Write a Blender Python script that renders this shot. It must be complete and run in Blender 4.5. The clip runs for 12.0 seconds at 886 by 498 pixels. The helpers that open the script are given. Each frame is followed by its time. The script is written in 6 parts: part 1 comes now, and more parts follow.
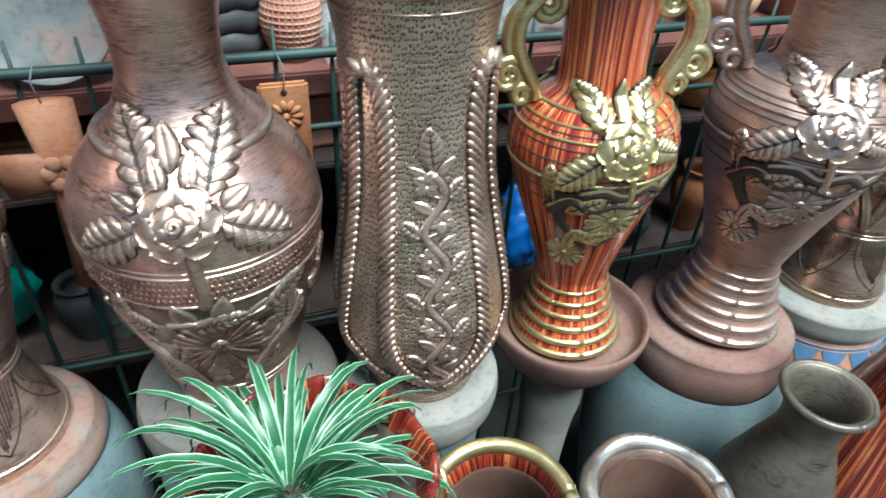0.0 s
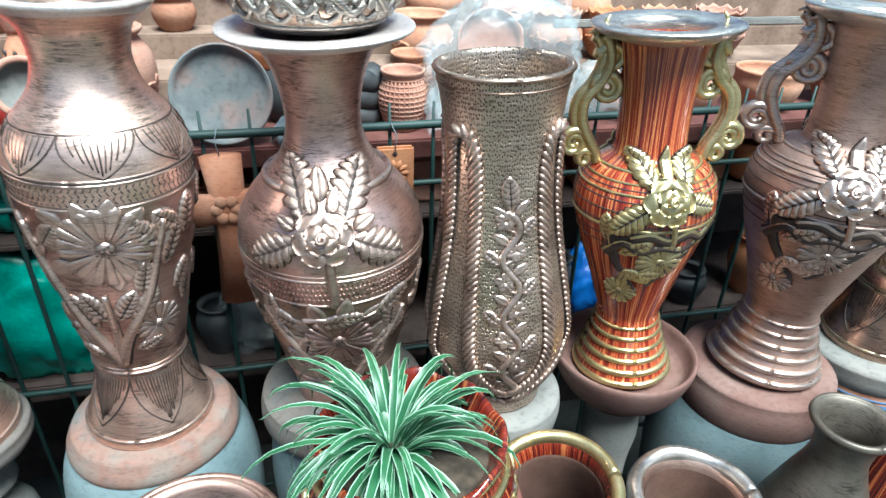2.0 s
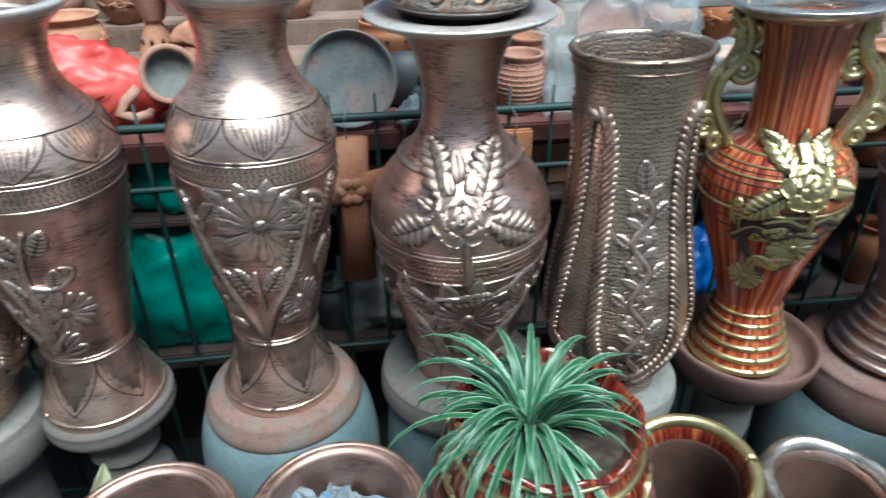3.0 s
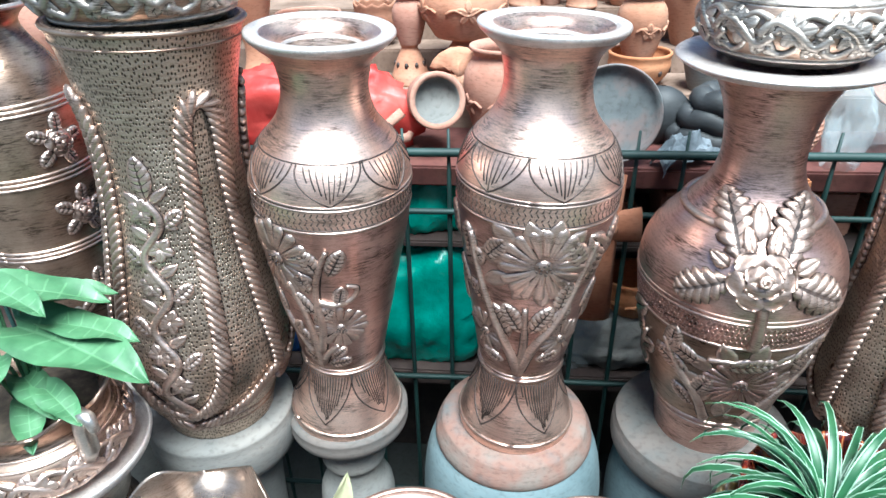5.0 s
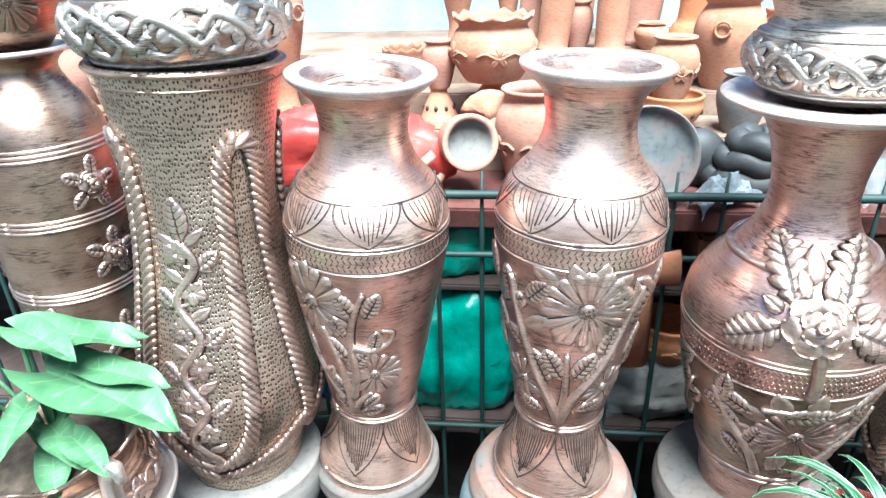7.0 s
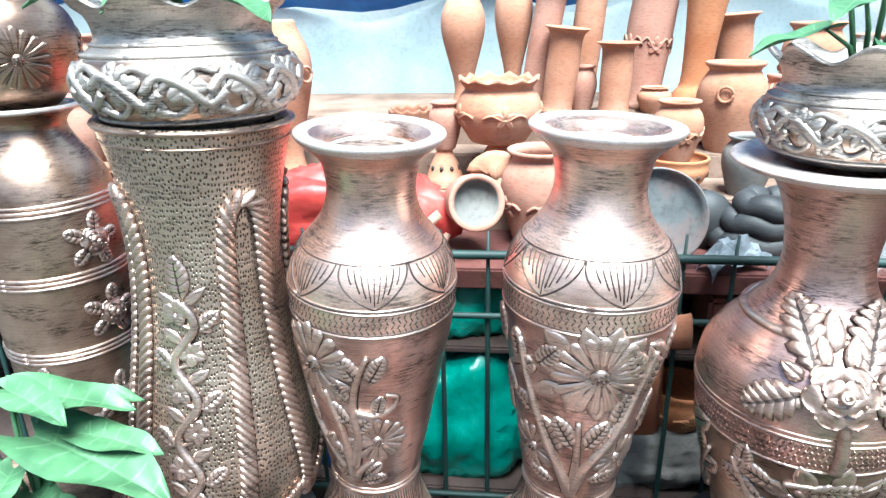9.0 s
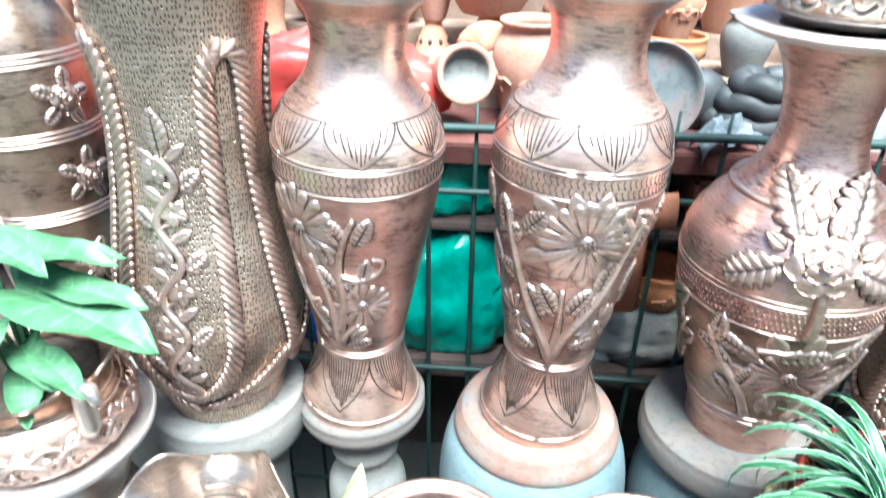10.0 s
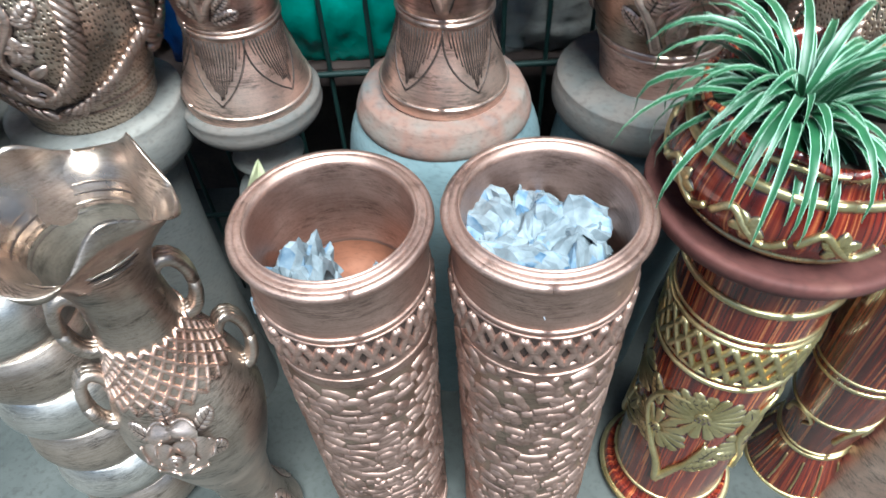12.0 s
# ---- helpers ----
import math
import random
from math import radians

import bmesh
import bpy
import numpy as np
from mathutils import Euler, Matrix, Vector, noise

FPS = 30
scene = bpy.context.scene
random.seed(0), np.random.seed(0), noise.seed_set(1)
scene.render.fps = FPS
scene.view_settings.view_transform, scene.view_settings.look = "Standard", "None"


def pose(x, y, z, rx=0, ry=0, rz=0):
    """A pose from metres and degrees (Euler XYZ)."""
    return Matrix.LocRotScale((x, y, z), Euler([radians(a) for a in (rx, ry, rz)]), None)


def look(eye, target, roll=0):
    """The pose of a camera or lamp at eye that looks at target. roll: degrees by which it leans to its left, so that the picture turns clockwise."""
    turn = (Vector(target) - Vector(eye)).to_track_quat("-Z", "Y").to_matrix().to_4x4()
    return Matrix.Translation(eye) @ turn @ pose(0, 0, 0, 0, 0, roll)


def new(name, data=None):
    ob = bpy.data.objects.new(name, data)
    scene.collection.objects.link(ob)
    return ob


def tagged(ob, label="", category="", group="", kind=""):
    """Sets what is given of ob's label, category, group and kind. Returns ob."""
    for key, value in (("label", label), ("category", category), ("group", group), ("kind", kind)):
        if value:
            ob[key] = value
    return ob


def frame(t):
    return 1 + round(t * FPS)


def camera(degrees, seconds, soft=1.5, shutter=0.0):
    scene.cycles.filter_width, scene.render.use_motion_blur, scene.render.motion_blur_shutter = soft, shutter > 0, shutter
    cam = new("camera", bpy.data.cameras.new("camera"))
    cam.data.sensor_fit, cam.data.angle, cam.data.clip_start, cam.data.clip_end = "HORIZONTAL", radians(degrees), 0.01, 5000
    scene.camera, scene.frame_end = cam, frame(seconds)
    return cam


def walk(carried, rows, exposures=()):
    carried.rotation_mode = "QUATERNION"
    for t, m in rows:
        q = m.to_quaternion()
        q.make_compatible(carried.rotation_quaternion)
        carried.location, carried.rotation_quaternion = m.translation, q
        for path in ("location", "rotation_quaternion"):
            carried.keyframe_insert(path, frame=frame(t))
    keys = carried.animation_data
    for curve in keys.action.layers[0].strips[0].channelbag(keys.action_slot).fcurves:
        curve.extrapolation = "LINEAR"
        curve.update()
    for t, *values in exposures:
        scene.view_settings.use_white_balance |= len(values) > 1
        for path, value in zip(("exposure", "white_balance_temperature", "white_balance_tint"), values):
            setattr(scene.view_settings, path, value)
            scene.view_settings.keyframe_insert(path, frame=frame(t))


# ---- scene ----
cam = camera(69.1, 12.0, 1.5, 0.4)
PATH = [
    (0, (0.110, 0.097, 1.521), (0.539, 1.641, 0.326), 3.8),
    (0.5, (0.129, 0.068, 1.531), (0.637, 1.630, 0.388), 4.4),
    (1, (0.112, 0.037, 1.529), (0.498, 1.627, 0.380), 1.5),
    (1.5, (0.076, -0.035, 1.545), (0.331, 1.616, 0.445), 3.7),
    (2, (0.057, -0.112, 1.571), (0.282, 1.611, 0.579), 1.9),
    (2.5, (0.034, -0.141, 1.580), (0.166, 1.598, 0.600), 0.8),
    (3, (-0.048, -0.122, 1.575), (-0.014, 1.589, 0.539), -0.4),
    (3.5, (-0.120, -0.124, 1.584), (-0.372, 1.583, 0.573), -2.1),
    (3.7, (-0.135, -0.129, 1.583), (-0.503, 1.555, 0.569), -3.4),
    (5.3, (-0.270, -0.091, 1.601), (-0.638, 1.616, 0.626), -1.2),
    (5.5, (-0.272, -0.092, 1.595), (-0.653, 1.626, 0.646), -2.0),
    (6, (-0.281, -0.085, 1.595), (-0.703, 1.641, 0.676), -2.4),
    (6.5, (-0.293, -0.088, 1.593), (-0.737, 1.653, 0.714), -1.8),
    (7, (-0.297, -0.081, 1.587), (-0.715, 1.670, 0.713), -1.8),
    (7.5, (-0.296, -0.087, 1.585), (-0.729, 1.727, 0.861), -2.2),
    (7.7, (-0.295, -0.090, 1.586), (-0.741, 1.737, 0.907), -2.6),
    (9.3, (-0.312, -0.063, 1.580), (-0.739, 1.750, 0.854), -1.1),
    (9.5, (-0.309, -0.067, 1.568), (-0.732, 1.734, 0.810), -1.1),
    (10, (-0.316, -0.073, 1.533), (-0.667, 1.634, 0.552), 0.7),
    (10.5, (-0.292, -0.077, 1.513), (-0.573, 1.555, 0.391), -0.2),
    (11, (-0.269, -0.133, 1.523), (-0.527, 1.522, 0.431), -0.1),
    (11.2, (-0.262, -0.146, 1.505), (-0.511, 1.462, 0.336), -0.9),
    (11.3, (-0.260, -0.144, 1.488), (-0.507, 1.404, 0.252), -1.5),
    (11.5, (-0.257, -0.126, 1.440), (-0.470, 1.305, 0.060), -1.7),
    (12, (-0.244, -0.094, 1.355), (-0.383, 1.221, -0.145), -2.7),
]
EXPOSURES = [(t, 1.75 + e, kelvin, tint) for t, e, kelvin, tint in ((0.0, -0.5, 5800, -6), (0.5, -0.05, 5800, -5), (0.7, -0.12, 5800, -5), (1.5, -0.55, 5750, -4), (2.5, -0.1, 5700, -4), (2.7, -0.3, 5650, -5), (3.0, -1.1, 5600, -5), (3.2, -0.7, 5550, -5), (3.4, -0.27, 5500, -5), (3.5, -0.07, 5500, -5), (5.5, -0.24, 5700, 0), (6.0, 0.14, 5700, 0), (6.5, 0.33, 5700, 0), (7.5, 0.4, 5750, 0), (9.5, 0.19, 5750, 0), (10.0, 0.64, 5650, -2), (10.5, 0.12, 5500, -4), (11.2, -0.26, 5500, -4), (11.5, -0.62, 5600, -3), (12.0, -0.42, 5650, -3))]
walk(cam, [(t, look(eye, target, roll)) for t, eye, target, roll in PATH],
     EXPOSURES)

# ---- light ----
world = bpy.data.worlds.new("sky")
scene.world = world
world.use_nodes = True
wn = world.node_tree
sky = wn.nodes.new("ShaderNodeTexSky")
sky.sky_type = "NISHITA"
sky.sun_disc = False
sky.sun_elevation, sky.sun_rotation = radians(58), radians(158)
wn.links.new(sky.outputs[0], wn.nodes["Background"].inputs[0])
wn.nodes["Background"].inputs[1].default_value = 0.05
sun = new("sun", bpy.data.lights.new("sun", "SUN"))
sun.data.energy, sun.data.angle, sun.data.color = 4.9, radians(32), (1.0, 0.98, 0.95)
sun.matrix_world = look((0, 0, 5), (-0.85, 2.1, 0.0))


# ---- materials ----
def nodes_of(name):
    m = bpy.data.materials.new(name)
    m.use_nodes = True
    return m, m.node_tree.nodes, m.node_tree.links, m.node_tree.nodes["Principled BSDF"]


def link(l, a, b):
    l.new(a, b)


def noise_node(n, l, scale, detail=4.0, stretch=(1, 1, 1), rough=0.55):
    tc = n.new("ShaderNodeTexCoord")
    mp = n.new("ShaderNodeMapping")
    mp.inputs["Scale"].default_value = stretch
    tx = n.new("ShaderNodeTexNoise")
    tx.inputs["Scale"].default_value = scale
    tx.inputs["Detail"].default_value = detail
    tx.inputs["Roughness"].default_value = rough
    l.new(tc.outputs["Object"], mp.inputs[0])
    l.new(mp.outputs[0], tx.inputs["Vector"])
    return tx.outputs["Fac"]


def ramp(n, l, src, stops):
    r = n.new("ShaderNodeValToRGB")
    el = r.color_ramp.elements
    while len(el) < len(stops):
        el.new(0.5)
    for e, (p, c) in zip(el, stops):
        e.position, e.color = p, (*c, 1)
    l.new(src, r.inputs[0])
    return r.outputs[0]


def mix(n, l, fac, a, b, mode="MIX"):
    m = n.new("ShaderNodeMix")
    m.data_type, m.blend_type = "RGBA", mode
    for sock, v in ((m.inputs[0], fac), (m.inputs[6], a), (m.inputs[7], b)):
        if isinstance(v, (int, float)):
            sock.default_value = v
        elif isinstance(v, tuple):
            sock.default_value = (*v, 1)
        else:
            l.new(v, sock)
    return m.outputs[2]


def bump(n, l, height, strength, dist, bsdf, before=None):
    b = n.new("ShaderNodeBump")
    b.inputs["Strength"].default_value, b.inputs["Distance"].default_value = strength, dist
    l.new(height, b.inputs["Height"])
    if before:
        l.new(before, b.inputs["Normal"])
    l.new(b.outputs[0], bsdf.inputs["Normal"])
    return b.outputs[0]


def metal_paint(name, base, dark, bright, metal=0.92, rough=0.31, streak=0.75, dots=False):
    """Antiqued metallic lacquer on clay: brushed on in rings, with dark glaze left in the marks."""
    m, n, l, b = nodes_of(name)
    scratch = noise_node(n, l, 1.0, 4.0, (60.0, 60.0, 560.0), 0.66)
    lines = noise_node(n, l, 1.0, 3.0, (16.0, 16.0, 420.0), 0.6)
    patches = noise_node(n, l, 11.0, 3.0)
    zones = noise_node(n, l, 1.0, 5.0, (13.0, 13.0, 34.0), 0.68)
    fine = noise_node(n, l, 330.0, 3.0, (1, 1, 2.2))
    body = ramp(n, l, patches, [(0.3, base), (0.7, bright)])
    mask = ramp(n, l, scratch, [(0.42, (1, 1, 1)), (0.55, (0, 0, 0))])
    where = ramp(n, l, zones, [(0.46, (0.04, 0.04, 0.04)), (0.62, (0.9, 0.9, 0.9))])
    worn = mix(n, l, 1.0, mask, where, "MULTIPLY")
    worn = mix(n, l, 1.0, worn, (streak, streak, streak), "MULTIPLY")
    soft = ramp(n, l, lines, [(0.36, (0.72, 0.68, 0.66)), (0.52, (1, 1, 1))])
    body = mix(n, l, 0.5, body, soft, "MULTIPLY")
    col = mix(n, l, worn, body, dark)
    grime = ramp(n, l, fine, [(0.3, (0.78, 0.75, 0.73)), (0.5, (1, 1, 1))])
    col = mix(n, l, 1.0, col, grime, "MULTIPLY")
    height = fine
    if dots:
        tc = n.new("ShaderNodeTexCoord")
        sep = n.new("ShaderNodeSeparateXYZ")
        l.new(tc.outputs["Object"], sep.inputs[0])
        at = n.new("ShaderNodeMath")
        at.operation = "ARCTAN2"
        l.new(sep.outputs[0], at.inputs[0])
        l.new(sep.outputs[1], at.inputs[1])
        mu = n.new("ShaderNodeMath")
        mu.operation = "MULTIPLY"
        mu.inputs[1].default_value = 0.095
        l.new(at.outputs[0], mu.inputs[0])
        cb = n.new("ShaderNodeCombineXYZ")
        l.new(mu.outputs[0], cb.inputs[0])
        l.new(sep.outputs[2], cb.inputs[1])
        mp = n.new("ShaderNodeMapping")
        mp.inputs["Scale"].default_value = (255, 135, 1)
        l.new(cb.outputs[0], mp.inputs[0])
        vo = n.new("ShaderNodeTexVoronoi")
        vo.voronoi_dimensions = "2D"
        vo.inputs["Scale"].default_value = 1.0
        vo.inputs["Randomness"].default_value = 0.6
        l.new(mp.outputs[0], vo.inputs["Vector"])
        pit = ramp(n, l, vo.outputs["Distance"], [(0.16, (0.06, 0.06, 0.06)), (0.32, (1, 1, 1))])
        col = mix(n, l, pit, dark, col)
        first = bump(n, l, pit, 0.7, 0.0016, b)
        bump(n, l, fine, 0.15, 0.0006, b, first)
    else:
        first = bump(n, l, lines, 0.14, 0.0008, b)
        bump(n, l, fine, 0.16, 0.0006, b, first)
    l.new(col, b.inputs["Base Color"])
    b.inputs["Metallic"].default_value = metal
    rr = n.new("ShaderNodeMapRange")
    rr.inputs[1].default_value, rr.inputs[2].default_value = 0.3, 0.75
    rr.inputs[3].default_value, rr.inputs[4].default_value = rough - 0.06, rough + 0.14
    l.new(patches, rr.inputs[0])
    l.new(rr.outputs[0], b.inputs["Roughness"])
    return m


def clay(name, a, b2, c, rough=0.85, scale=9.0, rings=True, bumpy=0.3, speck=0.7):
    """Fired or painted clay with stains at two scales and fine throwing rings."""
    m, n, l, b = nodes_of(name)
    big = noise_node(n, l, scale, 4.0)
    fine = noise_node(n, l, 90.0, 5.0, (1, 1, 3.0 if rings else 1.0))
    col = ramp(n, l, big, [(0.32, a), (0.5, b2), (0.68, c)])
    sp = ramp(n, l, fine, [(0.3, (0.62, 0.6, 0.58)), (0.5, (1, 1, 1))])
    l.new(mix(n, l, speck, col, sp, "MULTIPLY"), b.inputs["Base Color"])
    b.inputs["Roughness"].default_value = rough
    bump(n, l, fine, bumpy, 0.0015, b)
    return m


def grained(name, shift=0.0, gain=1.0):
    """Red lacquer with pale combed wood grain, glossy."""
    m, n, l, b = nodes_of(name)
    tc = n.new("ShaderNodeTexCoord")
    sep = n.new("ShaderNodeSeparateXYZ")
    l.new(tc.outputs["Object"], sep.inputs[0])
    at = n.new("ShaderNodeMath")
    at.operation = "ARCTAN2"
    l.new(sep.outputs[0], at.inputs[0])
    l.new(sep.outputs[1], at.inputs[1])
    cb = n.new("ShaderNodeCombineXYZ")
    l.new(at.outputs[0], cb.inputs[0])
    l.new(sep.outputs[2], cb.inputs[1])
    mp = n.new("ShaderNodeMapping")
    mp.inputs["Scale"].default_value = (8.5, 1.1, 1)
    l.new(cb.outputs[0], mp.inputs[0])
    tx = n.new("ShaderNodeTexNoise")
    tx.noise_dimensions = "2D"
    tx.inputs["Scale"].default_value, tx.inputs["Detail"].default_value = 2.2, 4.0
    tx.inputs["Distortion"].default_value = 0.9
    l.new(mp.outputs[0], tx.inputs["Vector"])
    col = ramp(n, l, tx.outputs["Fac"], [(0.36 - shift, (0.05, 0.007, 0.006)), (0.52 - shift, (0.13, 0.014, 0.009)), (0.61 - shift, (0.24, 0.04, 0.015)), (0.67 - shift, (0.5, 0.2, 0.07)), (0.72 - shift, (0.3, 0.06, 0.02))])
    col = mix(n, l, 1.0, col, (gain, gain, gain), "MULTIPLY")
    l.new(col, b.inputs["Base Color"])
    b.inputs["Roughness"].default_value = 0.22
    b.inputs["Coat Weight"].default_value, b.inputs["Coat Roughness"].default_value = 0.6, 0.12
    return m


def plain(name, a, b2, rough=0.6, metal=0.0, scale=14.0, alpha=1.0, trans=0.0, bumpy=0.1):
    m, n, l, b = nodes_of(name)
    f = noise_node(n, l, scale, 5.0)
    l.new(ramp(n, l, f, [(0.35, a), (0.65, b2)]), b.inputs["Base Color"])
    b.inputs["Roughness"].default_value, b.inputs["Metallic"].default_value = rough, metal
    b.inputs["Alpha"].default_value, b.inputs["Transmission Weight"].default_value = alpha, trans
    g = noise_node(n, l, scale * 9, 3.0)
    bump(n, l, g, bumpy, 0.002, b)
    return m


COPPER = metal_paint("aged copper lacquer", (0.7, 0.455, 0.37), (0.045, 0.025, 0.02), (0.93, 0.7, 0.59), streak=0.8, rough=0.33)
COPPER_OLD = metal_paint("darkened copper lacquer", (0.48, 0.295, 0.25), (0.025, 0.014, 0.011), (0.76, 0.53, 0.465), streak=0.9, rough=0.31)
COPPER_RED = metal_paint("reddish copper lacquer", (0.43, 0.275, 0.225), (0.045, 0.025, 0.019), (0.57, 0.395, 0.335), streak=0.6, rough=0.46)
BRONZE = metal_paint("punched bronze lacquer", (0.5, 0.39, 0.31), (0.06, 0.042, 0.03), (0.68, 0.56, 0.46), dots=True, streak=0.5)
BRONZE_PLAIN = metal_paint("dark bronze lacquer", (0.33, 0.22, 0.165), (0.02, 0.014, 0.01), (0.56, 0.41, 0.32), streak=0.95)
BRONZE_SATIN = metal_paint("satin bronze lacquer", (0.36, 0.285, 0.235), (0.02, 0.014, 0.011), (0.66, 0.54, 0.46), streak=0.8)
SILVER = metal_paint("silvered copper lacquer", (0.74, 0.66, 0.62), (0.14, 0.11, 0.1), (0.86, 0.8, 0.77), streak=0.35, metal=0.6, rough=0.36)
TARNISH = metal_paint("tarnished silver lacquer", (0.4, 0.36, 0.33), (0.02, 0.017, 0.015), (0.66, 0.59, 0.53), streak=0.95, rough=0.44)
TARNISH_PALE = metal_paint("rubbed silver relief", (0.6, 0.55, 0.51), (0.04, 0.033, 0.03), (0.76, 0.71, 0.66), streak=0.6)
CARVED = metal_paint("carved silver lacquer", (0.42, 0.375, 0.335), (0.03, 0.024, 0.02), (0.64, 0.58, 0.53), streak=0.9, rough=0.5)
BRASS = metal_paint("dark brass relief", (0.42, 0.34, 0.24), (0.03, 0.022, 0.014), (0.58, 0.49, 0.36), streak=0.7)
ROPE = metal_paint("copper rope lacquer", (0.4, 0.285, 0.235), (0.035, 0.02, 0.015), (0.62, 0.475, 0.405), streak=0.85, rough=0.42)
PALE = metal_paint("rubbed pale relief lacquer", (0.58, 0.425, 0.36), (0.055, 0.033, 0.026), (0.76, 0.61, 0.535), streak=0.7)
GOLD = metal_paint("gold lacquer", (0.56, 0.45, 0.2), (0.1, 0.065, 0.022), (0.75, 0.65, 0.38), streak=0.3, rough=0.3)
# antiquing glaze; the same dark colour also serves as shade in recesses
PATINA_AND_SHADE = plain("dark antiquing glaze with recess shade", (0.02, 0.012, 0.01), (0.05, 0.032, 0.026), 0.55)
RED_WOOD = grained("red grained lacquer")
ORANGE_WOOD = grained("orange red grained lacquer", 0.06, 1.55)
TERRA = clay("terracotta", (0.34, 0.15, 0.085), (0.42, 0.21, 0.13), (0.47, 0.28, 0.195))
TERRA_ORANGE = clay("orange terracotta", (0.36, 0.13, 0.05), (0.42, 0.175, 0.08), (0.46, 0.23, 0.12))
TERRA_PINK = clay("dusty pink terracotta", (0.32, 0.15, 0.105), (0.39, 0.205, 0.15), (0.42, 0.26, 0.2))
TERRA_DARK = clay("old brown terracotta", (0.2, 0.085, 0.05), (0.3, 0.14, 0.085), (0.36, 0.2, 0.13))
GREY_CLAY = clay("grey unglazed clay", (0.125, 0.128, 0.124), (0.175, 0.172, 0.162), (0.215, 0.2, 0.182), scale=7)
BLUE_CLAY = clay("blue-grey painted clay", (0.08, 0.118, 0.13), (0.12, 0.168, 0.182), (0.155, 0.19, 0.195), scale=6)
RING_CLAY = clay("grey and beige clay disc", (0.085, 0.09, 0.088), (0.118, 0.1, 0.09), (0.13, 0.12, 0.11), scale=11)
RING_ROSE = clay("grey and rose clay ring", (0.105, 0.112, 0.112), (0.19, 0.108, 0.085), (0.17, 0.14, 0.122), scale=13)
ROSE_CLAY = clay("rose brown clay", (0.11, 0.052, 0.043), (0.15, 0.08, 0.066), (0.185, 0.118, 0.1), scale=8)
BARE_CLAY = clay("orange brown bare clay", (0.13, 0.045, 0.022), (0.17, 0.062, 0.032), (0.2, 0.085, 0.05))
# bare clay, darkened: the shade inside the mouths is in this colour
SHADED_LINING = clay("bare clay lining with shade in its colour", (0.05, 0.022, 0.014), (0.085, 0.04, 0.027), (0.12, 0.065, 0.045))
OLD_BRONZE = metal_paint("worn dark bronze", (0.085, 0.075, 0.06), (0.015, 0.013, 0.011), (0.17, 0.145, 0.12), streak=0.9, metal=0.5, rough=0.42)
BLACK_CLAY = clay("black fired clay", (0.016, 0.018, 0.02), (0.032, 0.035, 0.038), (0.06, 0.062, 0.064), 0.6)
FENCE_GREEN = plain("dark green fence paint", (0.006, 0.024, 0.022), (0.011, 0.038, 0.034), 0.6)
CONCRETE = clay("worn concrete", (0.034, 0.038, 0.036), (0.06, 0.064, 0.06), (0.088, 0.091, 0.085), 0.9, 3.0, False)
# near black: the shade of the gaps is put in the boards' colour
GAP_SHADE_BOARD = clay("board with gap shade in its colour", (0.03, 0.02, 0.018), (0.05, 0.032, 0.028), (0.075, 0.05, 0.042), 0.85, 12.0, False)
DUSTY_BOARD = clay("dusty earth-coloured board", (0.14, 0.09, 0.065), (0.2, 0.135, 0.1), (0.26, 0.18, 0.14), 0.9, 12.0, False)
BOARD = clay("red brown board", (0.07, 0.02, 0.017), (0.105, 0.033, 0.027), (0.14, 0.055, 0.042), 0.8, 12.0, False)
WALL_BLUE = clay("pale blue limewash", (0.33, 0.45, 0.48), (0.43, 0.55, 0.575), (0.52, 0.61, 0.62), 0.9, 4.0, False, 0.5, 0.35)
# for the added wall only, set pale to brighten the reflections
UNSEEN_PLASTER = clay("pale plaster of the unseen wall", (0.42, 0.41, 0.4), (0.5, 0.49, 0.47), (0.56, 0.55, 0.53), 0.9, 2.0, False)
SOIL = clay("dark soil", (0.02, 0.014, 0.01), (0.04, 0.03, 0.02), (0.07, 0.05, 0.035), 0.95, 60.0, False, 1.0)
RED_PLASTIC = plain("red plastic sheet", (0.4, 0.025, 0.022), (0.56, 0.085, 0.07), 0.45, scale=9, bumpy=0.5)
GREEN_PLASTIC = plain("green plastic film", (0.005, 0.2, 0.15), (0.025, 0.34, 0.27), 0.2, bumpy=0.8)
BLUE_PLASTIC = plain("blue tarpaulin", (0.01, 0.1, 0.42), (0.02, 0.17, 0.58), 0.4)
CLEAR_PLASTIC = plain("milky clear plastic film", (0.5, 0.6, 0.64), (0.7, 0.76, 0.78), 0.15, alpha=0.2, bumpy=0.6)
PAPER = plain("crumpled newsprint", (0.12, 0.145, 0.165), (0.24, 0.275, 0.305), 0.85, scale=40)
PAPER_BLUE = plain("blue printed newsprint", (0.05, 0.11, 0.19), (0.26, 0.33, 0.4), 0.8, scale=30)
LEAF_GREEN = plain("spider plant green", (0.012, 0.062, 0.024), (0.03, 0.118, 0.046), 0.42, scale=25)
LEAF_EDGE = plain("cream leaf margin", (0.24, 0.4, 0.28), (0.36, 0.5, 0.38), 0.45, scale=25)
SYN_LEAF = plain("light green leaf", (0.04, 0.115, 0.05), (0.075, 0.185, 0.085), 0.52, scale=30)
SYN_PALE = plain("pale leaf vein", (0.07, 0.17, 0.075), (0.11, 0.23, 0.12), 0.45, scale=30)
DRY_LEAF = plain("dry leaf", (0.35, 0.36, 0.22), (0.5, 0.48, 0.3), 0.7, scale=30)
BLUE_BAND = plain("blue painted triangles", (0.03, 0.08, 0.17), (0.06, 0.13, 0.24), 0.7)


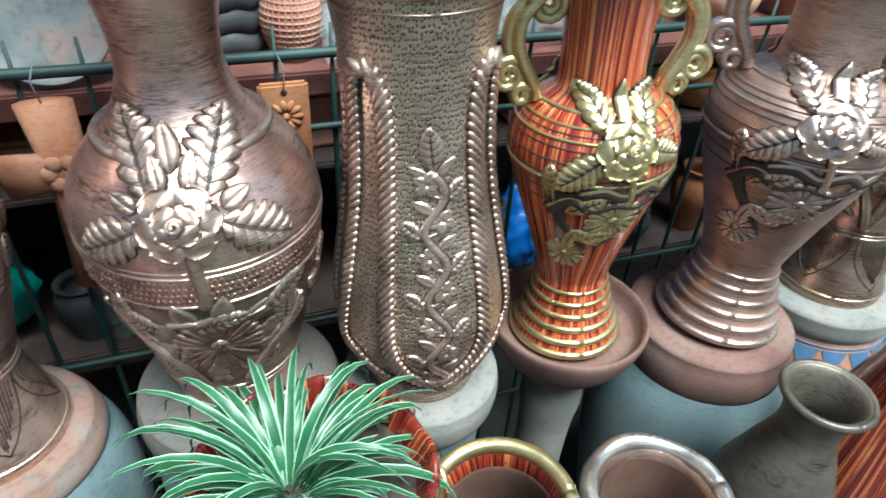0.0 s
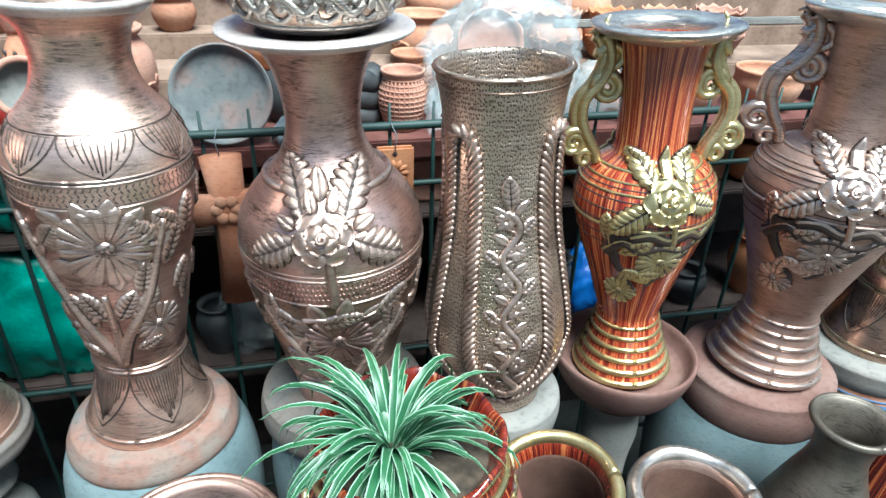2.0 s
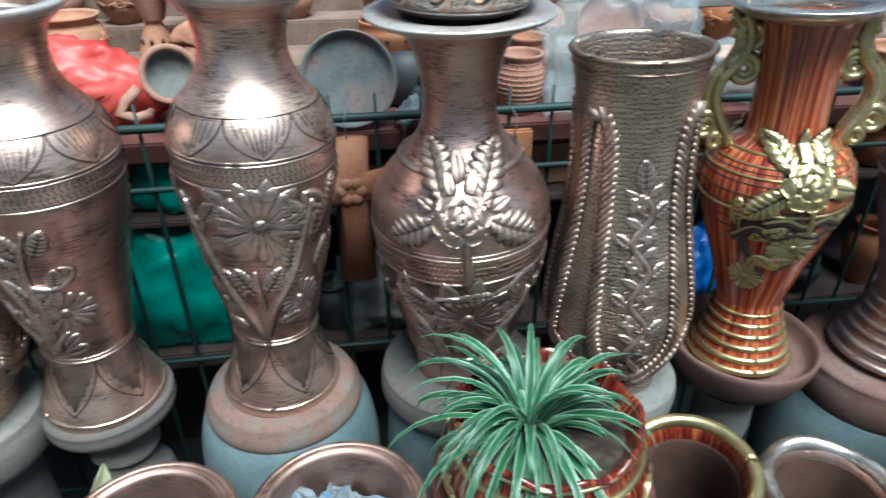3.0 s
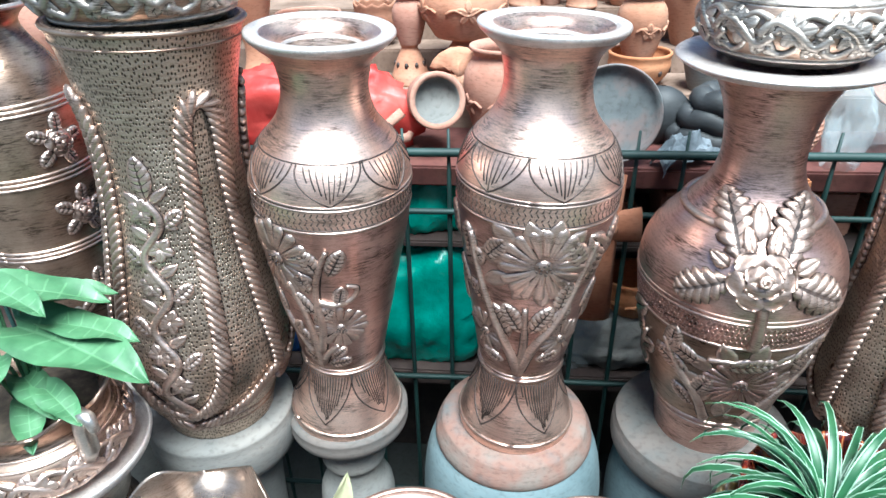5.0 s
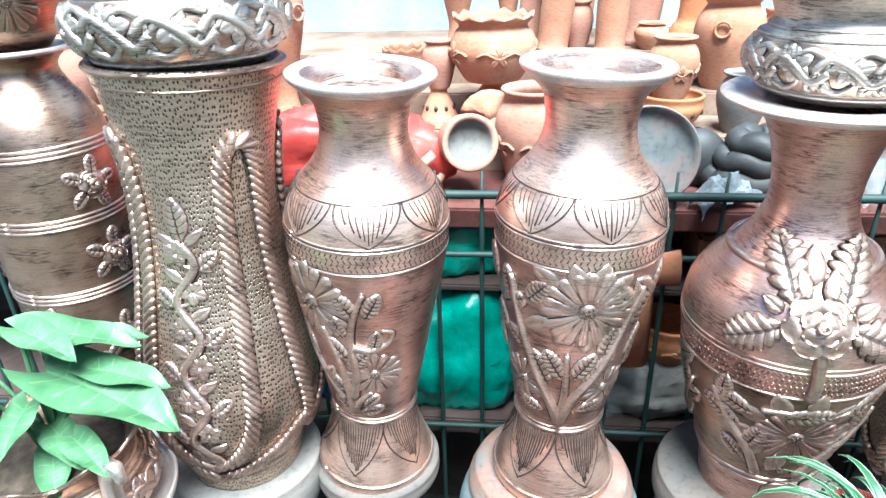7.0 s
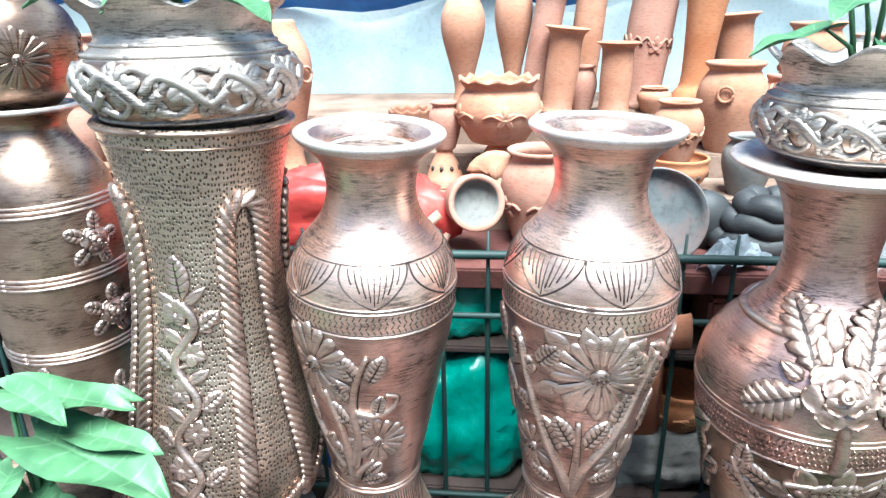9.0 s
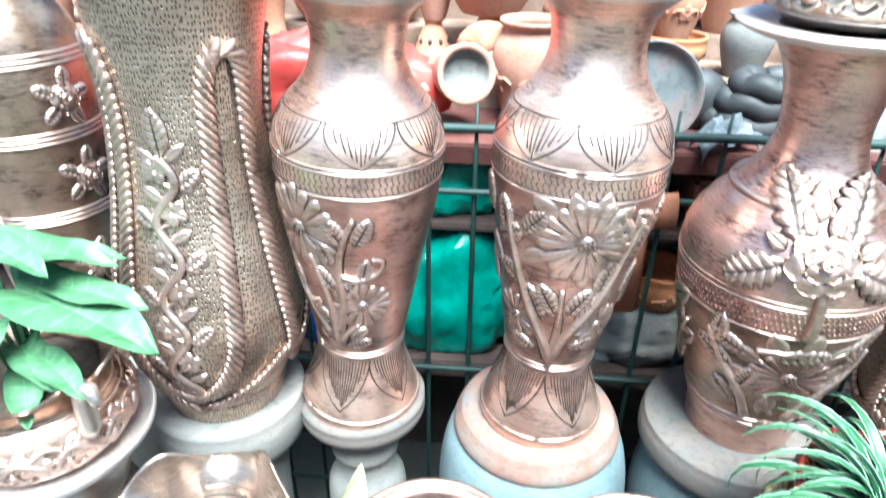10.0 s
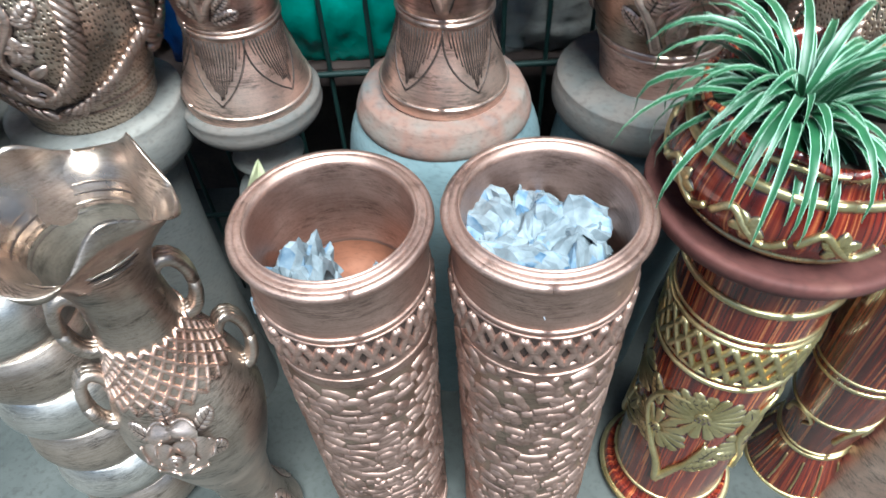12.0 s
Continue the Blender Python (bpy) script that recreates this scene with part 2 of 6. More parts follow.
# ---- mesh tools ----
class Mesher:
    """Collects vertices and faces, with a material slot per face."""

    def __init__(self):
        self.v, self.f, self.m, self.cuts = [], [], [], []

    def cut(self):
        """The next faces begin a piece of their own."""
        self.cuts.append((len(self.v), len(self.f)))

    def grid(self, rows, closed=False, slots=None):
        base, nr, nc = len(self.v), len(rows), len(rows[0])
        for r in rows:
            self.v.extend(tuple(p) for p in r)
        for i in range(nr - 1):
            for j in range(nc if closed else nc - 1):
                k = (j + 1) % nc
                self.f.append((base + i * nc + j, base + i * nc + k, base + (i + 1) * nc + k, base + (i + 1) * nc + j))
                self.m.append(slots(i, j) if slots else 0)

    def tube(self, pts, radii, seg=7, slot=0, flat=1.0, up=None):
        pts = [Vector(p) for p in pts]
        rows, side = [], None
        for i, p in enumerate(pts):
            d = (pts[min(i + 1, len(pts) - 1)] - pts[max(i - 1, 0)])
            d = d.normalized() if d.length > 1e-9 else Vector((0, 0, 1))
            if side is None:
                ref = Vector(up) if up else (Vector((0, 0, 1)) if abs(d.z) < 0.9 else Vector((1, 0, 0)))
                side = d.cross(ref).normalized()
            side = (side - d * side.dot(d)).normalized()
            nrm = side.cross(d).normalized()
            r = radii[i] if isinstance(radii, (list, tuple)) else radii
            rows.append([p + r * (math.cos(2 * math.pi * k / seg) * side + flat * math.sin(2 * math.pi * k / seg) * nrm) for k in range(seg)])
        b0 = len(self.v)
        self.grid(rows, True, lambda i, j: slot)
        for row, o in ((0, b0), (len(rows) - 1, b0 + (len(rows) - 1) * seg)):
            c = len(self.v)
            self.v.append(tuple(pts[row]))
            for k in range(seg):
                a, b = o + k, o + (k + 1) % seg
                self.f.append((c, b, a) if row == 0 else (c, a, b))
                self.m.append(slot)

    def blob(self, c, ax, ay, az, nu=8, nv=6, slot=0):
        c, ax, ay, az = Vector(c), Vector(ax), Vector(ay), Vector(az)
        rows = []
        for i in range(nv + 1):
            ph = math.pi * (i / nv - 0.5)
            ph = max(-1.5, min(1.5, ph))
            rows.append([c + az * math.sin(ph) + math.cos(ph) * (ax * math.cos(2 * math.pi * k / nu) + ay * math.sin(2 * math.pi * k / nu)) for k in range(nu)])
        self.grid(rows, True, lambda i, j: slot)

    def lathe(self, prof, seg=64, wobble=0.0, slots=None, scallop=None):
        rows = []
        for i, (r, z) in enumerate(prof):
            row = []
            for k in range(seg):
                a = 2 * math.pi * k / seg
                rr = r * (1 + wobble * noise.noise((math.cos(a) * 1.3, math.sin(a) * 1.3, z * 7)))
                zz = z
                if scallop:
                    dr, dz = scallop(i, a)
                    rr, zz = rr + dr, zz + dz
                row.append((rr * math.sin(a), -rr * math.cos(a), zz))
            rows.append(row)
        self.grid(rows, True, slots)

    def make(self, name, mats, parent=None, label="", smooth=True, sub=""):
        """Links the mesh; pieces that were begun with cut() become objects of their own: all alike, or sub-parts of the first."""
        cuts = self.cuts if len(self.cuts) > 1 else [(0, 0)]
        if cuts[0] != (0, 0):
            cuts = [(0, 0)] + cuts
        ends = cuts[1:] + [(len(self.v), len(self.f))]
        first = None
        for (v0, f0), (v1, f1) in zip(cuts, ends):
            if f1 == f0:
                continue
            tag = name if first is None or not sub else sub
            me = bpy.data.meshes.new(tag)
            me.from_pydata([tuple(p) for p in self.v[v0:v1]], [], [tuple(k - v0 for k in f) for f in self.f[f0:f1]])
            for m in mats:
                me.materials.append(m)
            me.polygons.foreach_set("material_index", self.m[f0:f1])
            me.polygons.foreach_set("use_smooth", [smooth] * (f1 - f0))
            me.update()
            ob = new(tag, me)
            if parent:
                ob.parent = first if (sub and first is not None) else parent
            if label and (first is None or not sub):
                ob["label"] = label
            first = first or ob
        return first


def thing(name, place, label, category, group="", lean=(0, 0), turn=0):
    """An empty at the base of a thing; lean in degrees to +x and to +y."""
    ob = new(name)
    ob.empty_display_size = 0.05
    ob.matrix_world = pose(*place, -lean[1], lean[0], 0) @ pose(0, 0, 0, 0, 0, turn)
    return tagged(ob, label, category, group)


def smooth_profile(keys, steps=4):
    """Catmull-Rom through the key points (r, z)."""
    out = []
    for i in range(len(keys) - 1):
        p0, p1, p2, p3 = keys[max(i - 1, 0)], keys[i], keys[i + 1], keys[min(i + 2, len(keys) - 1)]
        for s in range(steps):
            t = s / steps
            q = []
            for a, b, c, d in zip(p0, p1, p2, p3):
                q.append(0.5 * (2 * b + (c - a) * t + (2 * a - 5 * b + 4 * c - d) * t * t + (3 * b - a - 3 * c + d) * t ** 3))
            out.append((max(q[0], 0.0), q[1]))
    out.append(keys[-1])
    return out


class Turned:
    """The outer wall of a turned vessel: places marks on it by angle and height."""

    def __init__(self, outer, steps=4):
        self.prof = smooth_profile(outer, steps)
        zs = sorted((z, r) for r, z in self.prof)
        self.z = np.array([z for z, r in zs])
        self.r = np.array([r for z, r in zs])

    def rad(self, z):
        return float(np.interp(z, self.z, self.r))

    def at(self, th, z, off=0.0):
        r = self.rad(z)
        s = (self.rad(z + 0.004) - self.rad(z - 0.004)) / 0.008
        s = max(-2.5, min(2.5, s))
        k = 1 / math.sqrt(1 + s * s)
        rr, zz = r + off * k, z - off * s * k
        return Vector((rr * math.sin(th), -rr * math.cos(th), zz))

    def on(self, th0, z0, a, b, off=0.0):
        """The point a to the right of and b above (th0, z0), both along the wall."""
        s = (self.rad(z0 + 0.01) - self.rad(z0 - 0.01)) / 0.02
        z = z0 + b / math.sqrt(1 + s * s)
        return self.at(th0 + a / max(self.rad(z), 0.02), z, off)

    def leaf(self, m, th0, z0, ang, length, width, h, shape=0.8, veins=0, start=0.0, lift=0.0, rib=True, own=True, petal=False, jag=0.03):
        """A raised leaf or petal, pointing ang degrees from upright (to the right), from a base point."""
        ca, sa = math.cos(radians(ang)), math.sin(radians(ang))
        if own:
            m.cut()
        if veins:
            ts, cut = [0.0], set()
            for k in range(1, veins + 2):
                t = k / (veins + 2.2)
                g = 0.3 / (veins + 2.2)
                ts += [t - g, t - 0.011, t + 0.011, t + g]
                cut.add(len(ts) - 3)
            ts += [0.97, 1.0]
            vs = [-1, -0.93, -0.7, -0.35, -0.09, 0.09, 0.35, 0.7, 0.93, 1]
        else:
            ts, cut = [0, 0.12, 0.3, 0.5, 0.7, 0.84, 0.92, 0.97, 1.0], set()
            vs = [-1, -0.86, -0.4, -0.08, 0.08, 0.4, 0.86, 1]
        mid = len(vs) // 2 - 1
        rows = []
        for i, t in enumerate(ts):
            w = width / 2 * math.sin(math.pi * min(t ** shape * 0.97 + 0.02, 1.0)) ** 0.85 + 0.0005
            if petal:
                w = width / 2 * (0.3 + 0.7 * t) * math.sqrt(max(1 - (max(0.0, t - 0.82) / 0.18) ** 2, 0.03))
            row = []
            for j, v in enumerate(vs):
                hh = h * (1 - v ** 8) * (0.86 + 0.14 * (1 - abs(v))) * min(1, 4 * t + 0.45, 5 * (1 - t) + 0.3)
                if petal:
                    hh = h * (1 - 0.72 * v * v) * min(1, 3 * t + 0.5, 5 * (1 - t) + 0.4)
                if rib and j in (mid, mid + 1) and t < 0.9:
                    hh -= 0.3 * h
                if i in cut or i - 1 in cut:
                    hh -= 0.2 * h * (1 - v * v)
                chev = 0.34 * length * abs(v) * t * (1 - t) * 2 if veins else 0.0
                saw = 1 + (jag if veins and i % 4 in (0, 1) else -jag if veins and i % 4 == 2 else 0.0)
                bb, a = start + t * length + chev, v * w * saw
                row.append(self.on(th0, z0, bb * sa + a * ca, bb * ca - a * sa, (max(hh, 0) if abs(v) < 1 else -0.0015) + lift * t - 0.0004))
            rows.append(row)
        m.grid(rows, False, lambda i, j: 1 if j in (0, len(vs) - 2) or rib and veins and ((j == mid and i < len(ts) - 3) or (i in cut and 1 < j < len(vs) - 3)) else 0)

    def daisy(self, m, th, z, rad, count, h=0.004):
        m.cut()
        for k in range(count):
            self.leaf(m, th, z, 360 * k / count + random.uniform(-2, 2), rad * random.uniform(0.74, 0.84), rad * 5.9 / count, h * random.uniform(0.7, 0.95), 1.0, start=rad * 0.18, own=False, petal=True)
        c, n = self.at(th, z, 0), (self.at(th, z, 0.01) - self.at(th, z, 0)).normalized()
        t = n.cross(Vector((0, 0, 1))).normalized()
        u = n.cross(t)
        m.blob(c, t * rad * 0.2, u * rad * 0.2, n * h * 0.95, 10, 6)
        for k in range(10):
            a = k * 2.4
            q = c + (t * math.cos(a) + u * math.sin(a)) * rad * 0.17 * math.sqrt((k + 1) / 10) + n * h * 1.0
            m.blob(q, t * rad * 0.035, u * rad * 0.035, n * h * 0.2, 5, 4, 1)

    def vine(self, m, pts, r, taper=True, th0=0.0, z0=0.0, glaze=False, sink=0.35):
        """A raised stem through (a, b) offsets round (th0, z0)."""
        m.cut()
        line = []
        sp = smooth_profile([(p[0] + 10, p[1]) for p in pts], 5)
        for x, b in sp:
            line.append(self.on(th0, z0, x - 10, b, r * sink))
        rr = [r * (1 - 0.55 * i / len(line)) if taper else r for i in range(len(line))]
        m.tube(line, rr, 6)
        # flat dark tube under the stem: pooled glaze and contact shade together
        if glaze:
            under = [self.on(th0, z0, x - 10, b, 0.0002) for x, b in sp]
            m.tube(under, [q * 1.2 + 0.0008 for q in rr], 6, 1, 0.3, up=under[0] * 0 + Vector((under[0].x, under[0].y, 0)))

    def ring(self, m, z, r, seg=72, off=0.0, slot=0):
        m.cut()
        pts = [self.at(2 * math.pi * k / seg, z, off) for k in range(seg + 1)]
        m.tube(pts, r, 6, slot)


def vessel(outer, inner, steps=4):
    """A closed profile: foot, outer wall, lip, and down the inside."""
    prof = smooth_profile(outer, steps)
    return [(0.0, outer[0][1] + 0.001), (outer[0][0] * 0.98, outer[0][1])] + prof + smooth_profile([outer[-1]] + inner, 3)[1:]


# ---- setting ----
SLOPE = radians(6.5)


def back(u, v, z):
    """A place behind the fence: u along it, v behind it."""
    return (u * math.cos(SLOPE) - v * math.sin(SLOPE), 1.013 + u * math.sin(SLOPE) + v * math.cos(SLOPE), z)


def slab(name, u0, u1, v0, v1, z0, z1, mat, label, category, kind="", bevel=0.004, along=True):
    """A box along the fence, with softened edges."""
    bm = bmesh.new()
    bmesh.ops.create_cube(bm, size=1)
    for v in bm.verts:
        v.co = Vector(((v.co.x) * (u1 - u0), v.co.y * (v1 - v0), v.co.z * (z1 - z0)))
    bmesh.ops.bevel(bm, geom=bm.edges[:], offset=bevel, segments=2, affect="EDGES")
    me = bpy.data.meshes.new(name)
    bm.to_mesh(me)
    bm.free()
    me.materials.append(mat)
    ob = new(name, me)
    c = back((u0 + u1) / 2, (v0 + v1) / 2, (z0 + z1) / 2) if along else ((u0 + u1) / 2, (v0 + v1) / 2, (z0 + z1) / 2)
    ob.matrix_world = pose(*c, 0, 0, math.degrees(SLOPE) if along else 0)
    return tagged(ob, label, category, "", kind)


def ground_sheet():
    m = Mesher()
    n = 60
    rows = []
    for i in range(n + 1):
        row = []
        for j in range(n + 1):
            x, y = -60 + 120 * (j / n), -60 + 120 * (i / n)
            x, y = (abs(x) / 60) ** 2.2 * 60 * (1 if x > 0 else -1), (abs(y) / 60) ** 2.2 * 60 * (1 if y > 0 else -1)
            row.append((x, y + 0.4, 0.006 * noise.noise((x * 2, y * 2, 0)) - 0.004))
        rows.append(row)
    m.grid(rows)
    return tagged(m.make("ground", [CONCRETE]), "worn grey concrete ground of the stall", "ground", "", "structure")


ground_sheet()
slab("wall_north", -4.5, 4.0, 0.98, 1.13, 0.0, 3.0, WALL_BLUE, "pale blue limewashed wall with cracks", "wall", "structure")
# added wall behind the camera, unseen; it shapes what the vases reflect
slab("unseen_wall", -14, 14, -7.2, -7.0, 0.0, 3.2, UNSEEN_PLASTER, "unseen plain wall added for reflections in the vases", "wall", "structure", along=False)
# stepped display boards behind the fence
slab("shelf_low", -2.6, 2.6, 0.03, 0.4, 0.61, 0.65, GAP_SHADE_BOARD, "low dark board behind the fence", "shelf", "structure")
slab("shelf_middle", -2.6, 2.6, 0.05, 0.3, 0.955, 0.97, GAP_SHADE_BOARD, "red brown board under clay slabs", "shelf", "structure")
slab("shelf_1", -2.6, 2.6, 0.03, 0.25, 1.10, 1.14, BOARD, "red brown display board behind the fence", "shelf", "structure")
slab("shelf_2", -2.6, 2.6, 0.25, 0.43, 1.10, 1.21, DUSTY_BOARD, "second display step", "shelf", "structure")
slab("shelf_3", -2.6, 2.6, 0.43, 0.54, 1.17, 1.262, DUSTY_BOARD, "third display step", "shelf", "structure")
slab("shelf_4", -2.6, 2.6, 0.54, 0.98, 1.222, 1.332, DUSTY_BOARD, "top display step against the wall", "shelf", "structure")
# added sheet, not a known board: its dark colour gives the shade here
slab("under_shade", -2.6, 2.6, 0.42, 0.46, 0.0, 1.17, GAP_SHADE_BOARD, "added dark sheet for the shade under the steps", "wall", "structure")


def fence():
    th = thing("fence", back(0, 0, 0), "dark green welded wire fence behind the vases", "fence", turn=math.degrees(SLOPE))
    for z, r in ((1.18, 0.0085), (1.063, 0.006), (0.66, 0.006), (0.3, 0.006)):
        m = Mesher()
        m.tube([(-2.4 + 0.2 * i, 0, z + 0.003 * noise.noise((i * 0.7, z, 3))) for i in range(25)], r, 8)
        m.make("rail", [FENCE_GREEN], th)
    for k in range(-26, 27):
        u = 0.019 + 0.0825 * k
        m = Mesher()
        m.tube([(u + 0.003 * noise.noise((k, i, 5)), 0.008, 0.02 + 0.12 * i) for i in range(11)], [0.0046] * 10 + [0.0025], 8)
        m.make("upright", [FENCE_GREEN], th)


fence()


# ---- vases in the row ----
def lattice_ring(wall, m, z0, z1, count, r, cells=1.5):
    """Crossing raised strips between two heights."""
    for k in range(count):
        for s in (-1, 1):
            a = 2 * math.pi * k / count
            m.tube([wall.at(a + s * (i / 8) * 2 * math.pi / count * cells, z0 + (z1 - z0) * i / 8, r * 0.3) for i in range(9)], r, 5)


def cut_leaves(wall, m, z_top, z_bot, count, strokes=6, lw=0.0012, shift=0.0):
    """A row of incised tulip leaves: a curved outline to a point, with upright strokes inside."""
    step = 2 * math.pi / count
    for k in range(count):
        th = (k + shift + random.uniform(-0.06, 0.06)) * step
        for s in (-1, 1):
            m.tube([wall.at(th + s * step * 0.485 * (1 - (i / 8) ** 2.0) - 0.1 * step * math.sin(i / 8 * math.pi) * 0.3, z_top + (z_bot - z_top) * i / 8, 0.0) for i in range(9)], lw * 1.15, 4)
        for j in range(-strokes, strokes + 1):
            f = j / (strokes + 1)
            end = (1 - abs(f) ** 1.6) ** 0.7 * random.uniform(0.78, 0.92)
            line = [wall.at(th + f * step * 0.46 * (1 - 0.8 * (i / 4 * end) ** 1.3), z_top + (z_bot - z_top) * (0.03 + i / 4 * end), 0.0) for i in range(5)]
            m.tube(line, lw * random.uniform(0.7, 1.0), 4)


def dash_band(wall, m, z0, z1, rows, count, lw):
    """Small punched dashes round a band."""
    for r in range(rows):
        for k in range(count):
            a = 2 * math.pi * (k + 0.5 * (r % 2)) / count
            z = z0 + (z1 - z0) * (r + 0.5) / rows
            d = 0.0022 if r % 2 else -0.0022
            m.tube([wall.at(a, z - 0.0024, 0.0), wall.at(a + d / 0.1, z + 0.0024, 0.0)], lw, 4)


def rose(wall, m, th, z, rad):
    """A clay rose: rings of cupped petals round a curl."""
    c = wall.at(th, z, 0.004)
    n = (wall.at(th, z, 0.02) - c).normalized()
    t = Vector((0, 0, 1)).cross(n).normalized()
    u = n.cross(t)
    m.cut()
    pts = [c + n * rad * (0.55 + 0.05 * i / 14) + (t * math.cos(i * 0.75) + u * math.sin(i * 0.75)) * rad * 0.21 * (1 - i / 20) for i in range(15)]
    m.tube(pts, rad * 0.075, 6)
    for ring, (count, r0, lift, size) in enumerate(((6, 0.3, 0.05, 0.72), (4, 0.08, 0.3, 0.52))):
        for k in range(count):
            a = 2 * math.pi * (k + 0.5 * ring) / count + random.uniform(-0.2, 0.2)
            d = t * math.cos(a) + u * math.sin(a)
            m.cut()
            e = n.cross(d)
            rows = []
            for i in range(7):
                f = i / 6
                row = []
                for j in range(9):
                    g = j / 4 - 1
                    w = size * rad * 0.62 * math.sin(math.pi * (0.16 + 0.62 * f)) ** 0.7
                    rim = size * rad * (0.34 * math.sin(math.pi * min(f * 1.15, 1.0)) * (1 - 0.85 * g * g) + 0.24 * g * g * f)
                    p = c + d * rad * (r0 + size * f * (1 - 0.14 * g * g)) + e * g * w + n * (rad * lift + rim - rad * 0.12 * f)
                    row.append(p)
                rows.append(row)
            m.grid(rows)
            m.tube(rows[-1], rad * 0.05, 5)


DAISY_OUTER = [(0.097, 0.0), (0.098, 0.012), (0.094, 0.028), (0.081, 0.068), (0.070, 0.106), (0.068, 0.128), (0.070, 0.15), (0.084, 0.23), (0.098, 0.32), (0.111, 0.395), (0.116, 0.452), (0.1135, 0.482), (0.101, 0.514), (0.07, 0.553), (0.059, 0.588), (0.061, 0.615), (0.067, 0.634), (0.086, 0.652), (0.094, 0.660)]
DAISY_INNER = [(0.094, 0.666), (0.086, 0.668), (0.064, 0.660), (0.054, 0.64), (0.050, 0.59), (0.055, 0.55), (0.085, 0.50), (0.09, 0.4), (0.0, 0.3)]


def daisy_vase(place, scale, turn, label, lean=(0, 0), sparse=False, body=COPPER, relief=PALE):
    th = thing("vase", place, label, "vase", "tall copper vases in the row", lean, turn)
    out = [(r, z) for r, z in DAISY_OUTER]
    w = Turned(out)
    m = Mesher()
    m.lathe(vessel(out, DAISY_INNER), 72, 0.006)
    m.make("body", [body], th)
    m = Mesher()
    m.lathe(smooth_profile([(0.062, 0.632), (0.088, 0.654), (0.0965, 0.663), (0.094, 0.669), (0.080, 0.667), (0.064, 0.658), (0.053, 0.642)], 4), 72, 0.012)
    m.make("rim", [SILVER], th, "flared silvered rim")
    m = Mesher()
    m.lathe(smooth_profile([(0.0, 0.45), (0.045, 0.5), (0.0475, 0.59), (0.0505, 0.628), (0.053, 0.643)], 3), 48, 0.01)
    m.make("lining", [TARNISH], th, "tarnished inside of the neck")
    m = Mesher()
    for z, r in ((0.133, 0.0035), (0.141, 0.002), (0.018, 0.003), (0.43, 0.002), (0.4635, 0.0018), (0.469, 0.0014)):
        w.ring(m, z, r)
    m.make("moulding", [relief], th)
    m = Mesher()
    cut_leaves(w, m, 0.52, 0.470, 7, 4, 0.0012, 0.13 if sparse else 0.33)
    for z in (0.521, 0.4665, 0.434):
        w.ring(m, z, 0.0011)
    m.cuts = []
    m.make("incised_leaf_band", [PATINA_AND_SHADE], th, "dark incised leaves round the shoulder")["kind"] = "stuff"
    m = Mesher()
    dash_band(w, m, 0.435, 0.461, 4, 90, 0.0009)
    m.make("punched_band", [PATINA_AND_SHADE], th)["kind"] = "stuff"
    m = Mesher()
    cut_leaves(w, m, 0.128, 0.036, 5, 7, 0.0013, 0.5)
    m.make("incised_foot", [PATINA_AND_SHADE], th)["kind"] = "stuff"
    m = Mesher()
    m.lathe([(w.rad(z) + 0.0009, z) for z in (0.152, 0.2, 0.25, 0.3, 0.35, 0.39, 0.425)], 72, 0.006)
    m.make("relief_ground", [COPPER_OLD], th, "dark glazed ground of the relief")
    for side in range(2):
        t0 = math.pi * side
        big = t0 + 0.2
        if not sparse:
            m = Mesher()
            for q in range(11):
                ang = 360 * q / 11 + 12
                w.leaf(m, big, 0.372, ang, 0.046, 0.032, 0.0045, 0.9, 0, start=0.05 if abs(math.cos(radians(ang))) < 0.6 else 0.03)
            m.make("leaf", [relief, PATINA_AND_SHADE], th)
        m = Mesher()
        w.daisy(m, big, 0.372, 0.066, 18, 0.008)
        m.make("flower", [relief, PATINA_AND_SHADE], th, "large raised daisy")
        for a, z, rr in (((1.06, 0.248, 0.044),) if sparse else ((-0.7, 0.225, 0.04), (0.74, 0.225, 0.038))):
            m = Mesher()
            w.daisy(m, t0 + a, z, rr, 15, 0.0065)
            m.make("flower", [relief, PATINA_AND_SHADE], th, "small raised daisy")
        z0 = 0.165
        m = Mesher()
        if sparse:
            o = t0 + 0.62
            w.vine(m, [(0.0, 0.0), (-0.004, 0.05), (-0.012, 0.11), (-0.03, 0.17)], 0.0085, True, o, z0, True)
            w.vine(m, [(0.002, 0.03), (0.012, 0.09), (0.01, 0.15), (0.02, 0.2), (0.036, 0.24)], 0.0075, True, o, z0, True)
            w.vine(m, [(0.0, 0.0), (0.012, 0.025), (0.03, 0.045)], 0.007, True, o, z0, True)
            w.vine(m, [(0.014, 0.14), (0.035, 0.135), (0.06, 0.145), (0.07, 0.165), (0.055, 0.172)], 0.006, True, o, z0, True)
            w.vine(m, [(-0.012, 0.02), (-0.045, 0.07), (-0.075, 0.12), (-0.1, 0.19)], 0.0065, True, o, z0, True)
